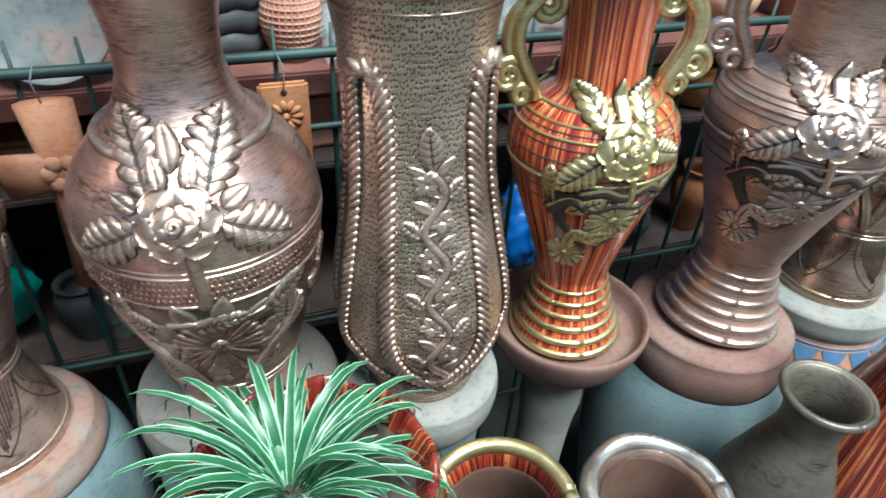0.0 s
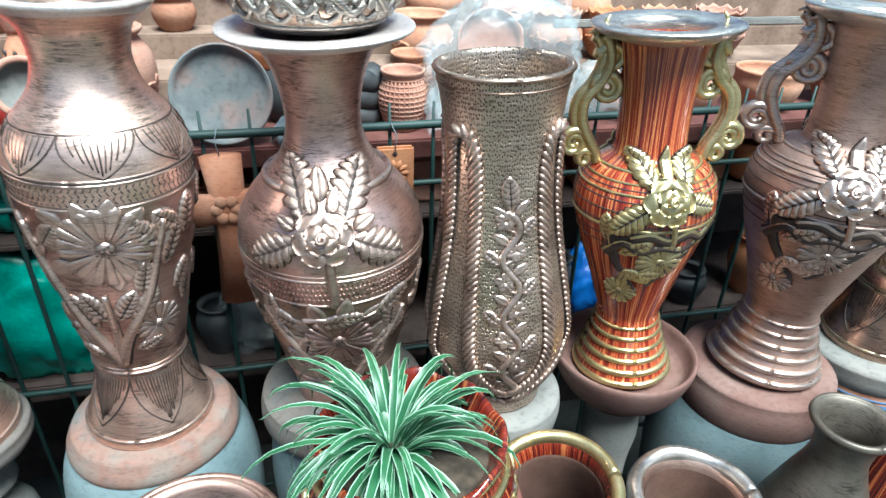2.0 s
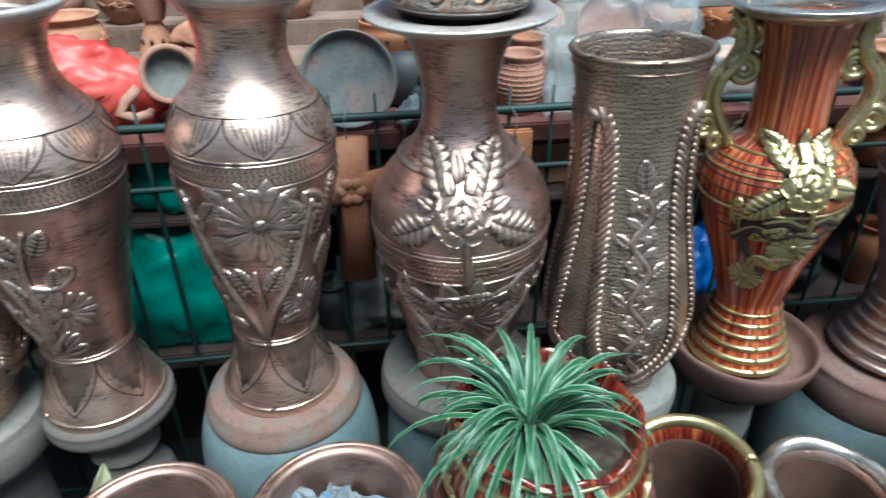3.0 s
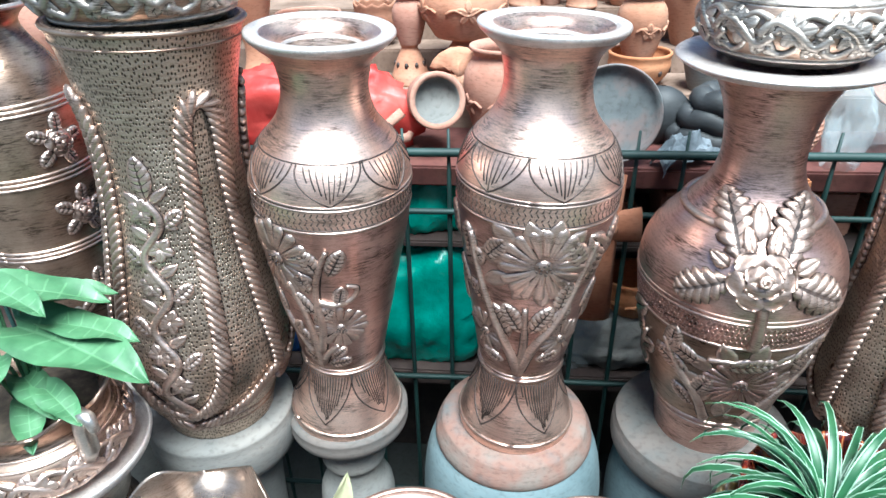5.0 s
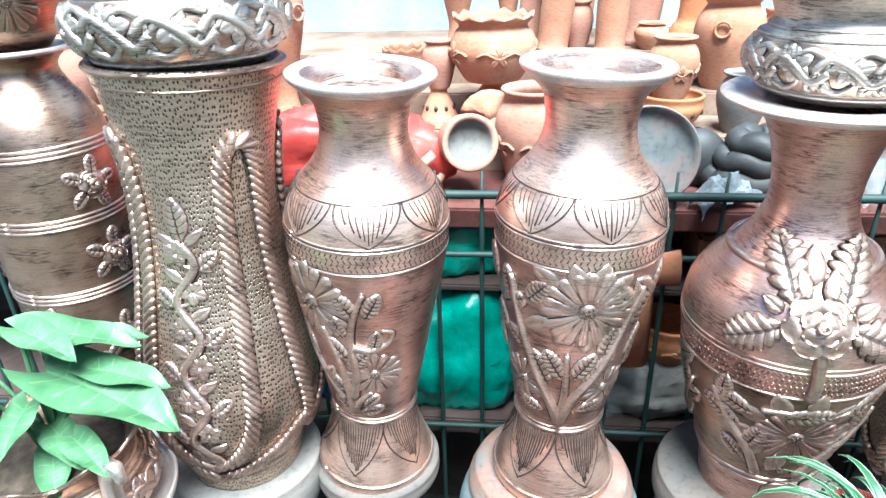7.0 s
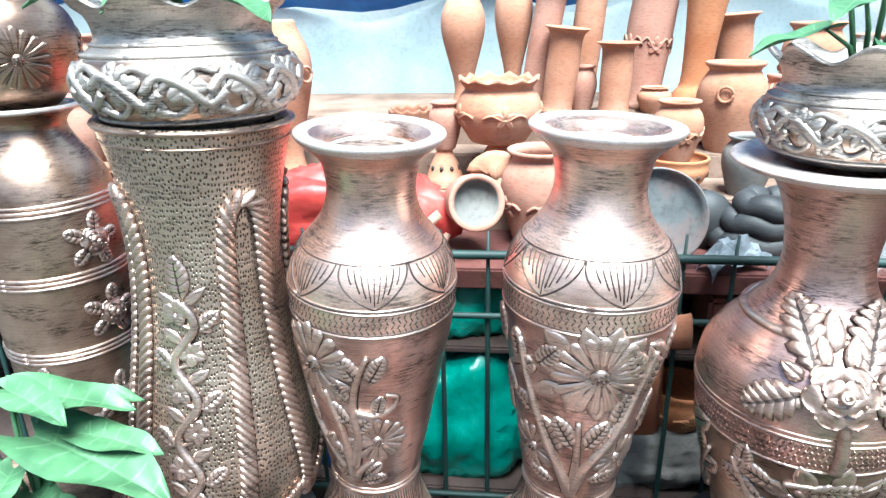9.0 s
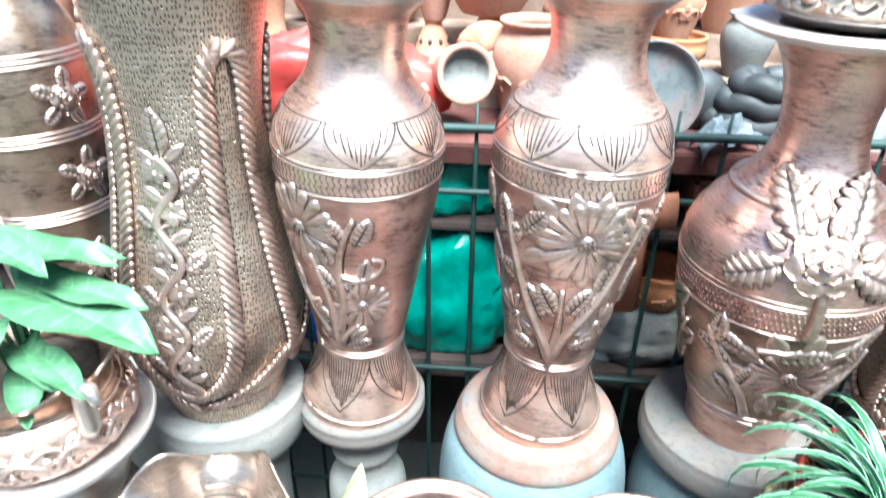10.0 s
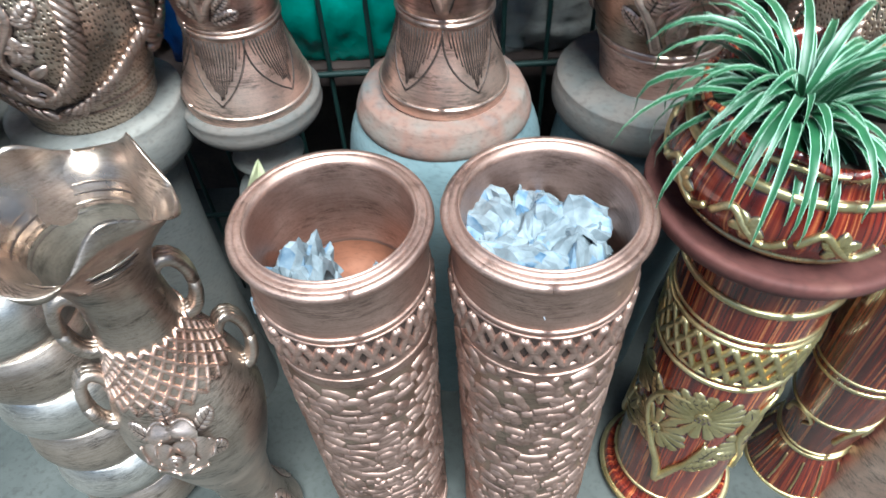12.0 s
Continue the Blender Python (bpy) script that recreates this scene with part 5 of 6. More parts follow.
pot("saucer", (-0.945, 0.43, top), [(0.085, 0.0), (0.11, 0.006), (0.128, 0.022), (0.132, 0.034)], [(0.128, 0.038), (0.11, 0.022), (0.0, 0.016)], SILVER, "silvered saucer on a ringed pedestal", "saucer")
side_planter = planter((-0.945, 0.43, top + 0.018), 0.93, "carved bronze planter with scrolled sides", BRONZE_PLAIN, PALE, 8)
for turn in (0, 120, 240):
    m = Mesher()
    ca, sa = math.cos(radians(turn - 28)), math.sin(radians(turn - 28))
    m.tube([(r * ca, r * sa, z) for r, z in ((0.108, 0.05), (0.128, 0.085), (0.13, 0.12), (0.138, 0.15), (0.158, 0.155), (0.166, 0.138), (0.156, 0.13))], [0.011, 0.014, 0.013, 0.012, 0.01, 0.007, 0.003], 8)
    m.make("scroll", [TARNISH_PALE], side_planter, "curled leaf scroll")
broad_plant((-0.945, 0.43, top + 0.12), [(86, 0.06, 0.13, 0.18), (100, 0.14, 0.13, 0.1), (112, 0.02, 0.18, 0.13), (66, 0.14, 0.06, 0.075), (130, 0.06, 0.16, 0.11), (62, 0.03, 0.05, 0.085), (40, 0.04, 0.015, 0.08), (-30, 0.1, 0.12, 0.11), (-85, 0.12, 0.14, 0.12), (160, 0.1, 0.13, 0.09), (15, 0.03, 0.09, 0.08), (80, 0.02, 0.19, 0.09)], "young leafy plant with pale-veined arrow leaves")


def ruffled_jug(place):
    th = thing("vase", place, "bronze vase with a ruffled mouth and ring handles", "vase", "", (0, 0), 10)
    out = [(0.085, 0.0), (0.09, 0.02), (0.075, 0.06), (0.058, 0.12), (0.064, 0.22), (0.092, 0.31), (0.116, 0.4), (0.118, 0.45), (0.1, 0.515), (0.078, 0.565), (0.063, 0.615), (0.056, 0.67), (0.056, 0.7), (0.07, 0.74), (0.095, 0.782), (0.12, 0.807)]
    inn = [(0.117, 0.812), (0.11, 0.8), (0.088, 0.77), (0.066, 0.735), (0.05, 0.7), (0.045, 0.6), (0.0, 0.55)]
    prof = vessel(out, inn)
    w = Turned(out)
    top_i = max(range(len(prof)), key=lambda i: prof[i][1])

    def ruffle(i, a):
        k = max(0.0, 1 - abs(i - top_i) / 10)
        q = math.cos(a * 4 + 0.5)
        return (0.014 * k * q, 0.024 * k * k * math.cos(a * 4 + 0.5 + 2.6))

    m = Mesher()
    m.lathe(prof, 96, 0.004, None, ruffle)
    m.make("body", [BRONZE_SATIN], th)
    inside = Turned([(0.05, 0.7), (0.066, 0.735), (0.088, 0.77), (0.108, 0.797)])
    for k in range(9):
        m = Mesher()
        inside.ring(m, 0.703 + 0.0088 * k, 0.0021 - 0.00012 * k, off=-0.0008)
        m.make("throwing_ring", [PATINA_AND_SHADE if k < 6 or k % 2 else BRONZE_SATIN], th)
    m = Mesher()
    m.lathe(smooth_profile([(0.0, 0.56), (0.043, 0.6), (0.048, 0.7), (0.06, 0.73), (0.074, 0.752)], 4), 56, 0.01)
    m.make("throat", [OLD_BRONZE], th, "dark ringed throat")
    m = Mesher()
    lattice_ring(w, m, 0.53, 0.625, 22, 0.0034, 4.0)
    m.make("lattice_band", [COPPER], th, "crossed band on the neck")
    m = Mesher()
    rose(w, m, 0.12, 0.475, 0.052)
    for q in range(6):
        w.leaf(m, 0.12, 0.475, 60 * q, 0.042, 0.03, 0.006, 0.8, 4, start=0.034)
    m.make("rose", [PALE, PATINA_AND_SHADE], th, "raised clay rose", sub="petal")
    for s in (-1, 1):
        for zc, rr, tilt in ((0.655, 0.043, 0.5), (0.52, 0.04, 1.3)):
            m = Mesher()
            for o in (-0.008, 0.0, 0.008):
                line = []
                for i in range(17):
                    a = 2 * math.pi * i / 16
                    x, y = s * (w.rad(zc) + 0.008 + rr * 0.6 * math.cos(a)), o + rr * 0.3 * math.sin(a) * tilt
                    line.append((x * 0.914 - y * 0.407, x * 0.407 + y * 0.914, zc + rr * math.sin(a)))
                m.tube(line, 0.0092, 7)
            m.make("handle", [BRONZE_SATIN], th, "looped ring handle")
    for a in range(5):
        m = Mesher()
        w.leaf(m, a * 1.256, 0.02, 0, 0.1, 0.05, 0.007, 0.7, 3)
        m.make("leaf", [PALE, PATINA_AND_SHADE], th)
    return th


ruffled_jug((-0.685, 0.352, 0)).scale = (0.88, 0.88, 1.11)


def gold_rim_vase(place, lean):
    th = thing("vase", place, "red grained vase with a rounded gold rim", "vase", "red and gold vases", lean)
    out = [(0.115, 0.0), (0.118, 0.015), (0.108, 0.05), (0.082, 0.13), (0.076, 0.17), (0.084, 0.28), (0.092, 0.42), (0.094, 0.56), (0.092, 0.68), (0.094, 0.75), (0.1, 0.785), (0.106, 0.8)]
    w = Turned(out)
    m = Mesher()
    m.lathe(vessel(out, [(0.1, 0.81), (0.086, 0.8), (0.08, 0.76), (0.085, 0.6), (0.0, 0.5)]), 72, 0.004)
    m.make("body", [RED_WOOD], th)
    # clay lining whose dark colour carries the shade of the deep inside
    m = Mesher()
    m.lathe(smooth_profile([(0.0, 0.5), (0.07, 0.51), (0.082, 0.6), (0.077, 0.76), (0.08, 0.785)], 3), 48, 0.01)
    m.make("lining", [SHADED_LINING], th, "bare brown clay inside")
    m = Mesher()
    pts = [(0.099 * math.cos(2 * math.pi * i / 64), 0.099 * math.sin(2 * math.pi * i / 64), 0.803) for i in range(65)]
    m.tube(pts, 0.0115, 10)
    m.make("rim", [GOLD], th, "rounded pale gold rim")
    for z, q in ((0.012, 0.007), (0.15, 0.005), (0.165, 0.003), (0.3, 0.004), (0.44, 0.004), (0.46, 0.003)):
        m = Mesher()
        w.ring(m, z, q)
        m.make("gold_ring", [GOLD], th)
    for k in range(14):
        m = Mesher()
        w.vine(m, [(0.0, 0.0), (0.002, 0.05), (0.0, 0.1)], 0.0025, False, 2 * math.pi * k / 14, 0.03)
        m.make("gold_rib", [GOLD], th)
    for t0 in (-1.2, 0.2, 2.5):
        m = Mesher()
        w.vine(m, [(-0.03, -0.04), (-0.02, 0.0), (0.01, 0.02), (0.03, 0.0), (0.015, -0.02)], 0.006, True, t0, 0.28)
        m.make("scroll", [GOLD], th)
    return th


gold_rim_vase((0.43, 0.54, 0), (-9.0, -5.5)).scale = (0.84, 0.84, 1.1)


def copper_mouth_vase(place):
    th = thing("vase", place, "copper vase with a thick rubbed pale mouth", "vase", "front vases")
    out = [(0.1, 0.0), (0.105, 0.02), (0.09, 0.1), (0.095, 0.25), (0.115, 0.45), (0.12, 0.55), (0.105, 0.62), (0.1, 0.65), (0.112, 0.68), (0.126, 0.694)]
    m = Mesher()
    m.lathe(vessel(out, [(0.126, 0.704), (0.114, 0.71), (0.098, 0.7), (0.09, 0.67), (0.088, 0.6), (0.1, 0.5), (0.0, 0.45)]), 72, 0.01)
    m.make("body", [COPPER], th)
    m = Mesher()
    pts = [(0.113 * math.cos(2 * math.pi * i / 64), 0.113 * math.sin(2 * math.pi * i / 64), 0.698 + 0.002 * math.sin(i * 0.5)) for i in range(65)]
    m.tube(pts, 0.0155, 10)
    m.make("rim", [TARNISH_PALE], th, "thick silvery rim")
    # inside of the mouth, with shade included in the clay's colour
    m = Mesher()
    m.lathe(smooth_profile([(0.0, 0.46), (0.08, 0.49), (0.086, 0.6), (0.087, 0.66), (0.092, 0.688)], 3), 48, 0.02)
    m.make("lining", [SHADED_LINING], th, "bare clay inside, darkened for shade")
    return th


copper_mouth_vase((0.517, 0.473, 0)).scale = (0.77, 0.77, 1.14)

jug = pot("vase", (0.785, 0.534, 0), [(0.09, 0.0), (0.1, 0.1), (0.125, 0.3), (0.13, 0.45), (0.115, 0.57), (0.082, 0.66), (0.056, 0.72), (0.05, 0.75), (0.057, 0.785), (0.068, 0.8)], [(0.067, 0.807), (0.06, 0.806), (0.05, 0.79), (0.042, 0.75), (0.045, 0.7), (0.0, 0.68)], OLD_BRONZE, "narrow-necked vase in dark worn bronze", "vase", "front vases")
m = Mesher()
Turned([(0.068, 0.8), (0.068, 0.81)]).ring(m, 0.804, 0.0065)
m.make("rim", [OLD_BRONZE], jug)
jug.scale = (0.85, 0.85, 1.082)
red = pot("vase", (0.955, 0.55, 0), [(0.1, 0.0), (0.12, 0.2), (0.14, 0.4), (0.135, 0.52), (0.11, 0.66), (0.075, 0.77), (0.062, 0.82), (0.066, 0.85), (0.075, 0.862)], [(0.073, 0.868), (0.064, 0.866), (0.055, 0.84), (0.055, 0.8), (0.0, 0.75)], RED_WOOD, "red grained vase with a narrow neck", "vase", "red and gold vases")
m = Mesher()
Turned([(0.074, 0.85), (0.074, 0.88)]).ring(m, 0.865, 0.006)
m.make("rim", [GOLD], red, "gold edged lip")
red.scale = (0.85, 0.85, 1.08)


# ---- clay goods behind the fence ----
FORMS = {
    "bulb": ([(0.6, 0.0), (0.62, 0.04), (0.45, 0.12), (0.42, 0.25), (0.75, 0.5), (0.95, 0.68), (0.9, 0.82), (0.6, 0.94), (0.5, 1.0)], [(0.42, 1.0), (0.45, 0.9), (0.0, 0.8)]),
    "tube": ([(0.72, 0.0), (0.74, 0.03), (0.7, 0.1), (0.74, 0.5), (0.72, 0.85), (0.82, 0.95), (1.0, 0.985)], [(1.0, 1.0), (0.86, 1.0), (0.62, 0.94), (0.6, 0.5), (0.0, 0.4)]),
    "jar": ([(0.6, 0.0), (0.64, 0.03), (0.82, 0.25), (1.0, 0.55), (0.95, 0.75), (0.75, 0.88), (0.72, 0.92), (0.85, 0.97)], [(0.84, 1.0), (0.72, 0.99), (0.62, 0.92), (0.8, 0.7), (0.0, 0.4)]),
    "bowl": ([(0.5, 0.0), (0.6, 0.05), (0.85, 0.3), (0.98, 0.6), (0.96, 0.8), (1.0, 0.96)], [(0.98, 1.0), (0.9, 0.98), (0.85, 0.7), (0.0, 0.2)]),
    "squat": ([(0.62, 0.0), (0.7, 0.06), (0.95, 0.35), (1.0, 0.55), (0.9, 0.74), (0.78, 0.84), (0.92, 0.97)], [(0.9, 1.0), (0.8, 0.98), (0.7, 0.84), (0.0, 0.5)]),
    "flare": ([(1.0, 0.0), (0.98, 0.05), (0.8, 0.15), (0.62, 0.22), (0.66, 0.5), (0.8, 0.8), (0.95, 0.97)], [(0.94, 1.0), (0.84, 0.98), (0.6, 0.6), (0.0, 0.3)]),
    "dome": ([(1.0, 0.0), (0.98, 0.2), (0.9, 0.32), (0.7, 0.6), (0.5, 0.8), (0.42, 0.9), (0.5, 0.97)], [(0.48, 1.0), (0.36, 0.98), (0.0, 0.8)]),
}


def ware(form, u, v, z, r, h, mat, label, lean=(0, 0), name="clay_pot", category="pot", detail="", group="clay pots on the steps"):
    th = thing(name, back(u, v, z), label, category, group, lean)
    out, inn = FORMS[form]
    out = [(a * r, b * h) for a, b in out]
    inn = [(a * r, b * h) for a, b in inn]
    w = Turned(out)
    m = Mesher()
    wave = None
    prof = vessel(out, inn, 3)
    if detail == "scallop":
        top_i = max(range(len(prof)), key=lambda i: prof[i][1])
        wave = lambda i, a: ((0.05 * r) * max(0, 1 - abs(i - top_i) / 6) * math.sin(11 * a), 0.045 * h * max(0, 1 - abs(i - top_i) / 6) * math.sin(11 * a))
    m.lathe(prof, 44, 0.015, None, wave)
    m.make("body", [mat], th)
    if detail in ("flowers", "scallop"):
        for k in range(5):
            m = Mesher()
            t0 = k * 1.256 + 0.3
            for q in range(5):
                w.leaf(m, t0, h * 0.45, 72 * q, 0.2 * r + 0.008, 0.014, 0.004, 1.0)
            w.vine(m, [(-0.5 * r, 0.0), (-0.3 * r, 0.05 * h), (0.0, -0.03 * h), (0.3 * r, 0.05 * h), (0.5 * r, 0.0)], 0.003, False, t0, h * 0.45)
            m.make("applied_flower", [mat], th)
    if detail == "rings":
        for s in (-0.35, 1.2, 2.8):
            m = Mesher()
            c = w.at(s, h * 0.72, 0.006)
            t = Vector((math.cos(s), math.sin(s), 0))
            m.tube([c + t * 0.016 * math.cos(a * 0.4) + Vector((0, 0, 1)) * 0.016 * (math.sin(a * 0.4) - 0.6) for a in range(17)], 0.0035, 6)
            m.make("ring_handle", [mat], th)
    if detail == "ribs":
        for k in range(11):
            m = Mesher()
            w.ring(m, h * (0.08 + 0.078 * k), 0.0022, 44)
            m.make("ridge", [mat], th)
        for k in range(30):
            m = Mesher()
            m.tube([w.at(k * 0.2094, h * (0.06 + 0.08 * i), 0.0) for i in range(11)], 0.002, 5)
            m.make("rib", [mat], th)
    if detail == "holes":
        for k in range(9):
            m = Mesher()
            c = w.at(k * 0.7, h * 0.5, -0.001)
            m.blob(c, Vector((0.005, 0, 0)), Vector((0, 0.005, 0)), (0, 0, 0.007), 6, 4)
            m.make("cut_hole", [PATINA_AND_SHADE], th)
    return th


T1, T2, T3, T4 = 1.14, 1.21, 1.262, 1.332
# top step
ware("bulb", -0.565, 0.6, T4, 0.056, 0.29, TERRA, "tall bulb-shaped terracotta vase", name="clay_vase", category="vase")
ware("bulb", -0.445, 0.7, T4, 0.05, 0.32, TERRA, "tall bulb-shaped terracotta vase", name="clay_vase", category="vase")
ware("tube", -0.395, 0.66, T4, 0.05, 0.3, TERRA_PINK, "leaning pink terracotta tube vase on the step", (9, 0), "clay_vase", "vase")
ware("tube", -0.337, 0.58, T4, 0.053, 0.2, TERRA, "terracotta tube vase with a flared lip", (6, 0), "clay_vase", "vase")
ware("tube", -0.203, 0.56, T4, 0.05, 0.165, TERRA, "terracotta tube vase with a flared lip", (1, 0), "clay_vase", "vase")
ware("tube", -0.275, 0.7, T4, 0.052, 0.33, TERRA, "tall terracotta tube vase on the top step", (5, 0), "clay_vase", "vase")
ware("tube", -0.13, 0.68, T4, 0.075, 0.34, TERRA_PINK, "wide terracotta tube vase with raised flowers", (6, 0), "clay_vase", "vase", "flowers")
ware("flare", -0.01, 0.62, T4, 0.055, 0.3, TERRA_ORANGE, "terracotta vase on a flared bowl foot", (3, 0), "clay_vase", "vase")
ware("jar", -0.275, 0.6, T4, 0.035, 0.11, TERRA_PINK, "small terracotta jar on the top step")
ware("jar", -0.105, 0.585, T4, 0.04, 0.06, TERRA, "small terracotta jar on the top step")
ware("tube", 0.115, 0.72, T4, 0.06, 0.22, TERRA, "straight terracotta tube vase on the top step", (-4, 0), "clay_vase", "vase")
ware("jar", 0.255, 0.62, T4, 0.07, 0.2, TERRA, "terracotta jar with raised flowers", detail="flowers")
ware("jar", 0.425, 0.65, T4, 0.08, 0.17, TERRA_PINK, "plain terracotta jar on the display steps")
ware("squat", 0.605, 0.62, T4, 0.085, 0.14, TERRA, "squat scalloped terracotta pot on the top step", detail="scallop")
ware("squat", 0.805, 0.64, T4, 0.085, 0.14, TERRA, "squat scalloped terracotta pot on the top step", detail="scallop")
ware("tube", -1.195, 0.62, T4, 0.06, 0.22, TERRA, "straight terracotta tube vase on the top step", (3, 0), "clay_vase", "vase")
ware("jar", -1.405, 0.6, T4, 0.06, 0.2, TERRA, "terracotta jar with ring handles", detail="rings")
ware("jar", -1.575, 0.62, T4, 0.07, 0.2, TERRA_PINK, "plain terracotta jar on the display steps")
# third step
ware("jar", 0.043, 0.485, T3, 0.074, 0.195, TERRA, "terracotta jar with ring handles", detail="rings")
ware("jar", 0.13, 0.49, T3, 0.036, 0.165, TERRA_PINK, "narrow pink terracotta jar on the step", (5, 0))
ware("bowl", -0.683, 0.485, T3, 0.052, 0.095, TERRA_DARK, "scalloped terracotta bowl on a foot", detail="scallop")
ware("bowl", -0.845, 0.485, T3, 0.078, 0.075, TERRA_PINK, "flat pink terracotta bowl on the step")
ware("squat", -0.31, 0.485, T3, 0.048, 0.075, TERRA_DARK, "small brown terracotta pot on the step")
ware("jar", -1.075, 0.485, T3, 0.055, 0.16, TERRA, "terracotta jar with raised flowers", detail="flowers")
ware("jar", 0.285, 0.485, T3, 0.07, 0.1, TERRA, "small terracotta pot on the display steps")
ware("squat", 0.475, 0.485, T3, 0.07, 0.09, TERRA_PINK, "small terracotta pot on the display steps", detail="scallop")
ware("squat", 0.675, 0.485, T3, 0.07, 0.09, TERRA, "small terracotta pot on the display steps", detail="flowers")
# second step
ware("dome", -0.46, 0.335, T2, 0.075, 0.105, TERRA, "terracotta stand with cut holes", detail="holes")
ware("squat", -0.47, 0.335, T2 + 0.102, 0.09, 0.13, TERRA, "scalloped terracotta pot with raised flowers", detail="scallop")
ware("dome", -0.587, 0.345, T2, 0.042, 0.085, TERRA, "small terracotta stand with holes", detail="holes")
ware("jar", -0.585, 0.345, T2 + 0.083, 0.036, 0.1, TERRA_PINK, "small terracotta jar on the top step")
ware("bowl", -0.098, 0.335, T2, 0.066, 0.07, TERRA_ORANGE, "terracotta pot with cut holes", detail="holes")
ware("jar", -0.103, 0.335, T2 + 0.06, 0.05, 0.125, TERRA, "lidded terracotta jar with raised flowers", detail="flowers")
ware("jar", 0.033, 0.3, T2, 0.05, 0.12, GREY_CLAY, "cream and orange clay pot")
ware("bulb", -0.935, 0.36, T2, 0.062, 0.35, TERRA, "tall terracotta jar with ring handles", detail="rings")
ware("squat", -0.755, 0.34, T2, 0.07, 0.1, TERRA, "small terracotta pot on the display steps", detail="flowers")
ware("jar", -1.275, 0.34, T2, 0.06, 0.22, TERRA, "terracotta jar with raised flowers", detail="flowers")
ware("jar", -1.435, 0.34, T2, 0.06, 0.2, TERRA_PINK, "plain terracotta jar on the display steps")
ware("squat", 0.225, 0.34, T2, 0.07, 0.11, TERRA, "small terracotta pot on the display steps", detail="flowers")
ware("jar", 0.405, 0.34, T2, 0.06, 0.1, TERRA_PINK, "small terracotta pot on the display steps")
ware("squat", 0.545, 0.34, T2, 0.062, 0.11, TERRA, "terracotta pot with a scalloped lip", detail="scallop")
ware("squat", 0.685, 0.34, T2, 0.062, 0.11, TERRA_ORANGE, "terracotta pot with a scalloped lip", detail="scallop")
ware("squat", 0.825, 0.34, T2, 0.062, 0.11, TERRA, "terracotta pot with a scalloped lip", detail="scallop")
ware("squat", 0.975, 0.34, T2, 0.065, 0.11, TERRA_PINK, "terracotta pot with a scalloped lip", detail="scallop")
# first step
ware("jar", -0.385, 0.17, T1, 0.074, 0.19, TERRA_PINK, "dusty pink terracotta jar with raised flowers", detail="flowers")
ware("jar", -0.93, 0.14, T1, 0.06, 0.14, TERRA_PINK, "plain terracotta jar on the display steps")
ware("jar", -1.1, 0.15, T1, 0.07, 0.17, TERRA, "terracotta jar with raised flowers", detail="flowers")
ware("jar", -1.28, 0.15, T1, 0.07, 0.15, TERRA_DARK, "brown terracotta jar on the first step")
ware("squat", 0.142, 0.1, T1, 0.047, 0.118, TERRA_PINK, "terracotta pot ribbed like a basket", detail="ribs")
ware("squat", 0.175, 0.185, T1, 0.047, 0.13, TERRA, "terracotta pot ribbed like a basket", detail="ribs")
ware("squat", 0.62, 0.13, T1, 0.07, 0.09, TERRA, "shallow terracotta bowl on the first step")
ware("squat", 0.8, 0.13, T1, 0.06, 0.1, TERRA_PINK, "shallow terracotta bowl on the first step")
ware("bowl", 0.98, 0.12, T1, 0.075, 0.09, TERRA, "shallow terracotta bowl on the first step")
ware("jar", 1.2, 0.14, T1, 0.08, 0.17, TERRA_DARK, "brown terracotta jar on the first step")
# low board
ware("bowl", 0.99, 0.12, 0.97, 0.075, 0.1, TERRA_ORANGE, "round terracotta bowl on the middle board")
ware("jar", 1.06, 0.1, 0.65, 0.055, 0.16, TERRA_ORANGE, "terracotta cup on a foot")
ware("jar", 0.87, 0.09, 0.65, 0.055, 0.09, BLACK_CLAY, "dark clay pot on the low board")
ware("jar", 0.7, 0.12, 0.65, 0.06, 0.13, TERRA_DARK, "brown clay pot on the low board")
ware("jar", -0.265, 0.1, 0.65, 0.05, 0.12, BLACK_CLAY, "dark clay pot on the low board")
ware("bowl", -0.094, 0.12, 0.77, 0.066, 0.095, TERRA_ORANGE, "orange terracotta pot with a raised flower", detail="flowers")
ware("jar", -1.05, 0.07, 0.97, 0.03, 0.12, TERRA_DARK, "brown clay cup on the middle board")
ware("jar", -0.99, 0.09, 0.97, 0.04, 0.09, BLACK_CLAY, "dark clay pot on the low board")
ware("jar", -0.98, 0.1, 0.65, 0.07, 0.2, BLACK_CLAY, "dark clay pot on the low board")
ware("jar", 0.3, 0.1, 0.65, 0.07, 0.2, BLACK_CLAY, "dark clay pot on the low board")
ware("jar", 0.5, 0.1, 0.65, 0.06, 0.16, BLACK_CLAY, "dark clay pot on the low board")


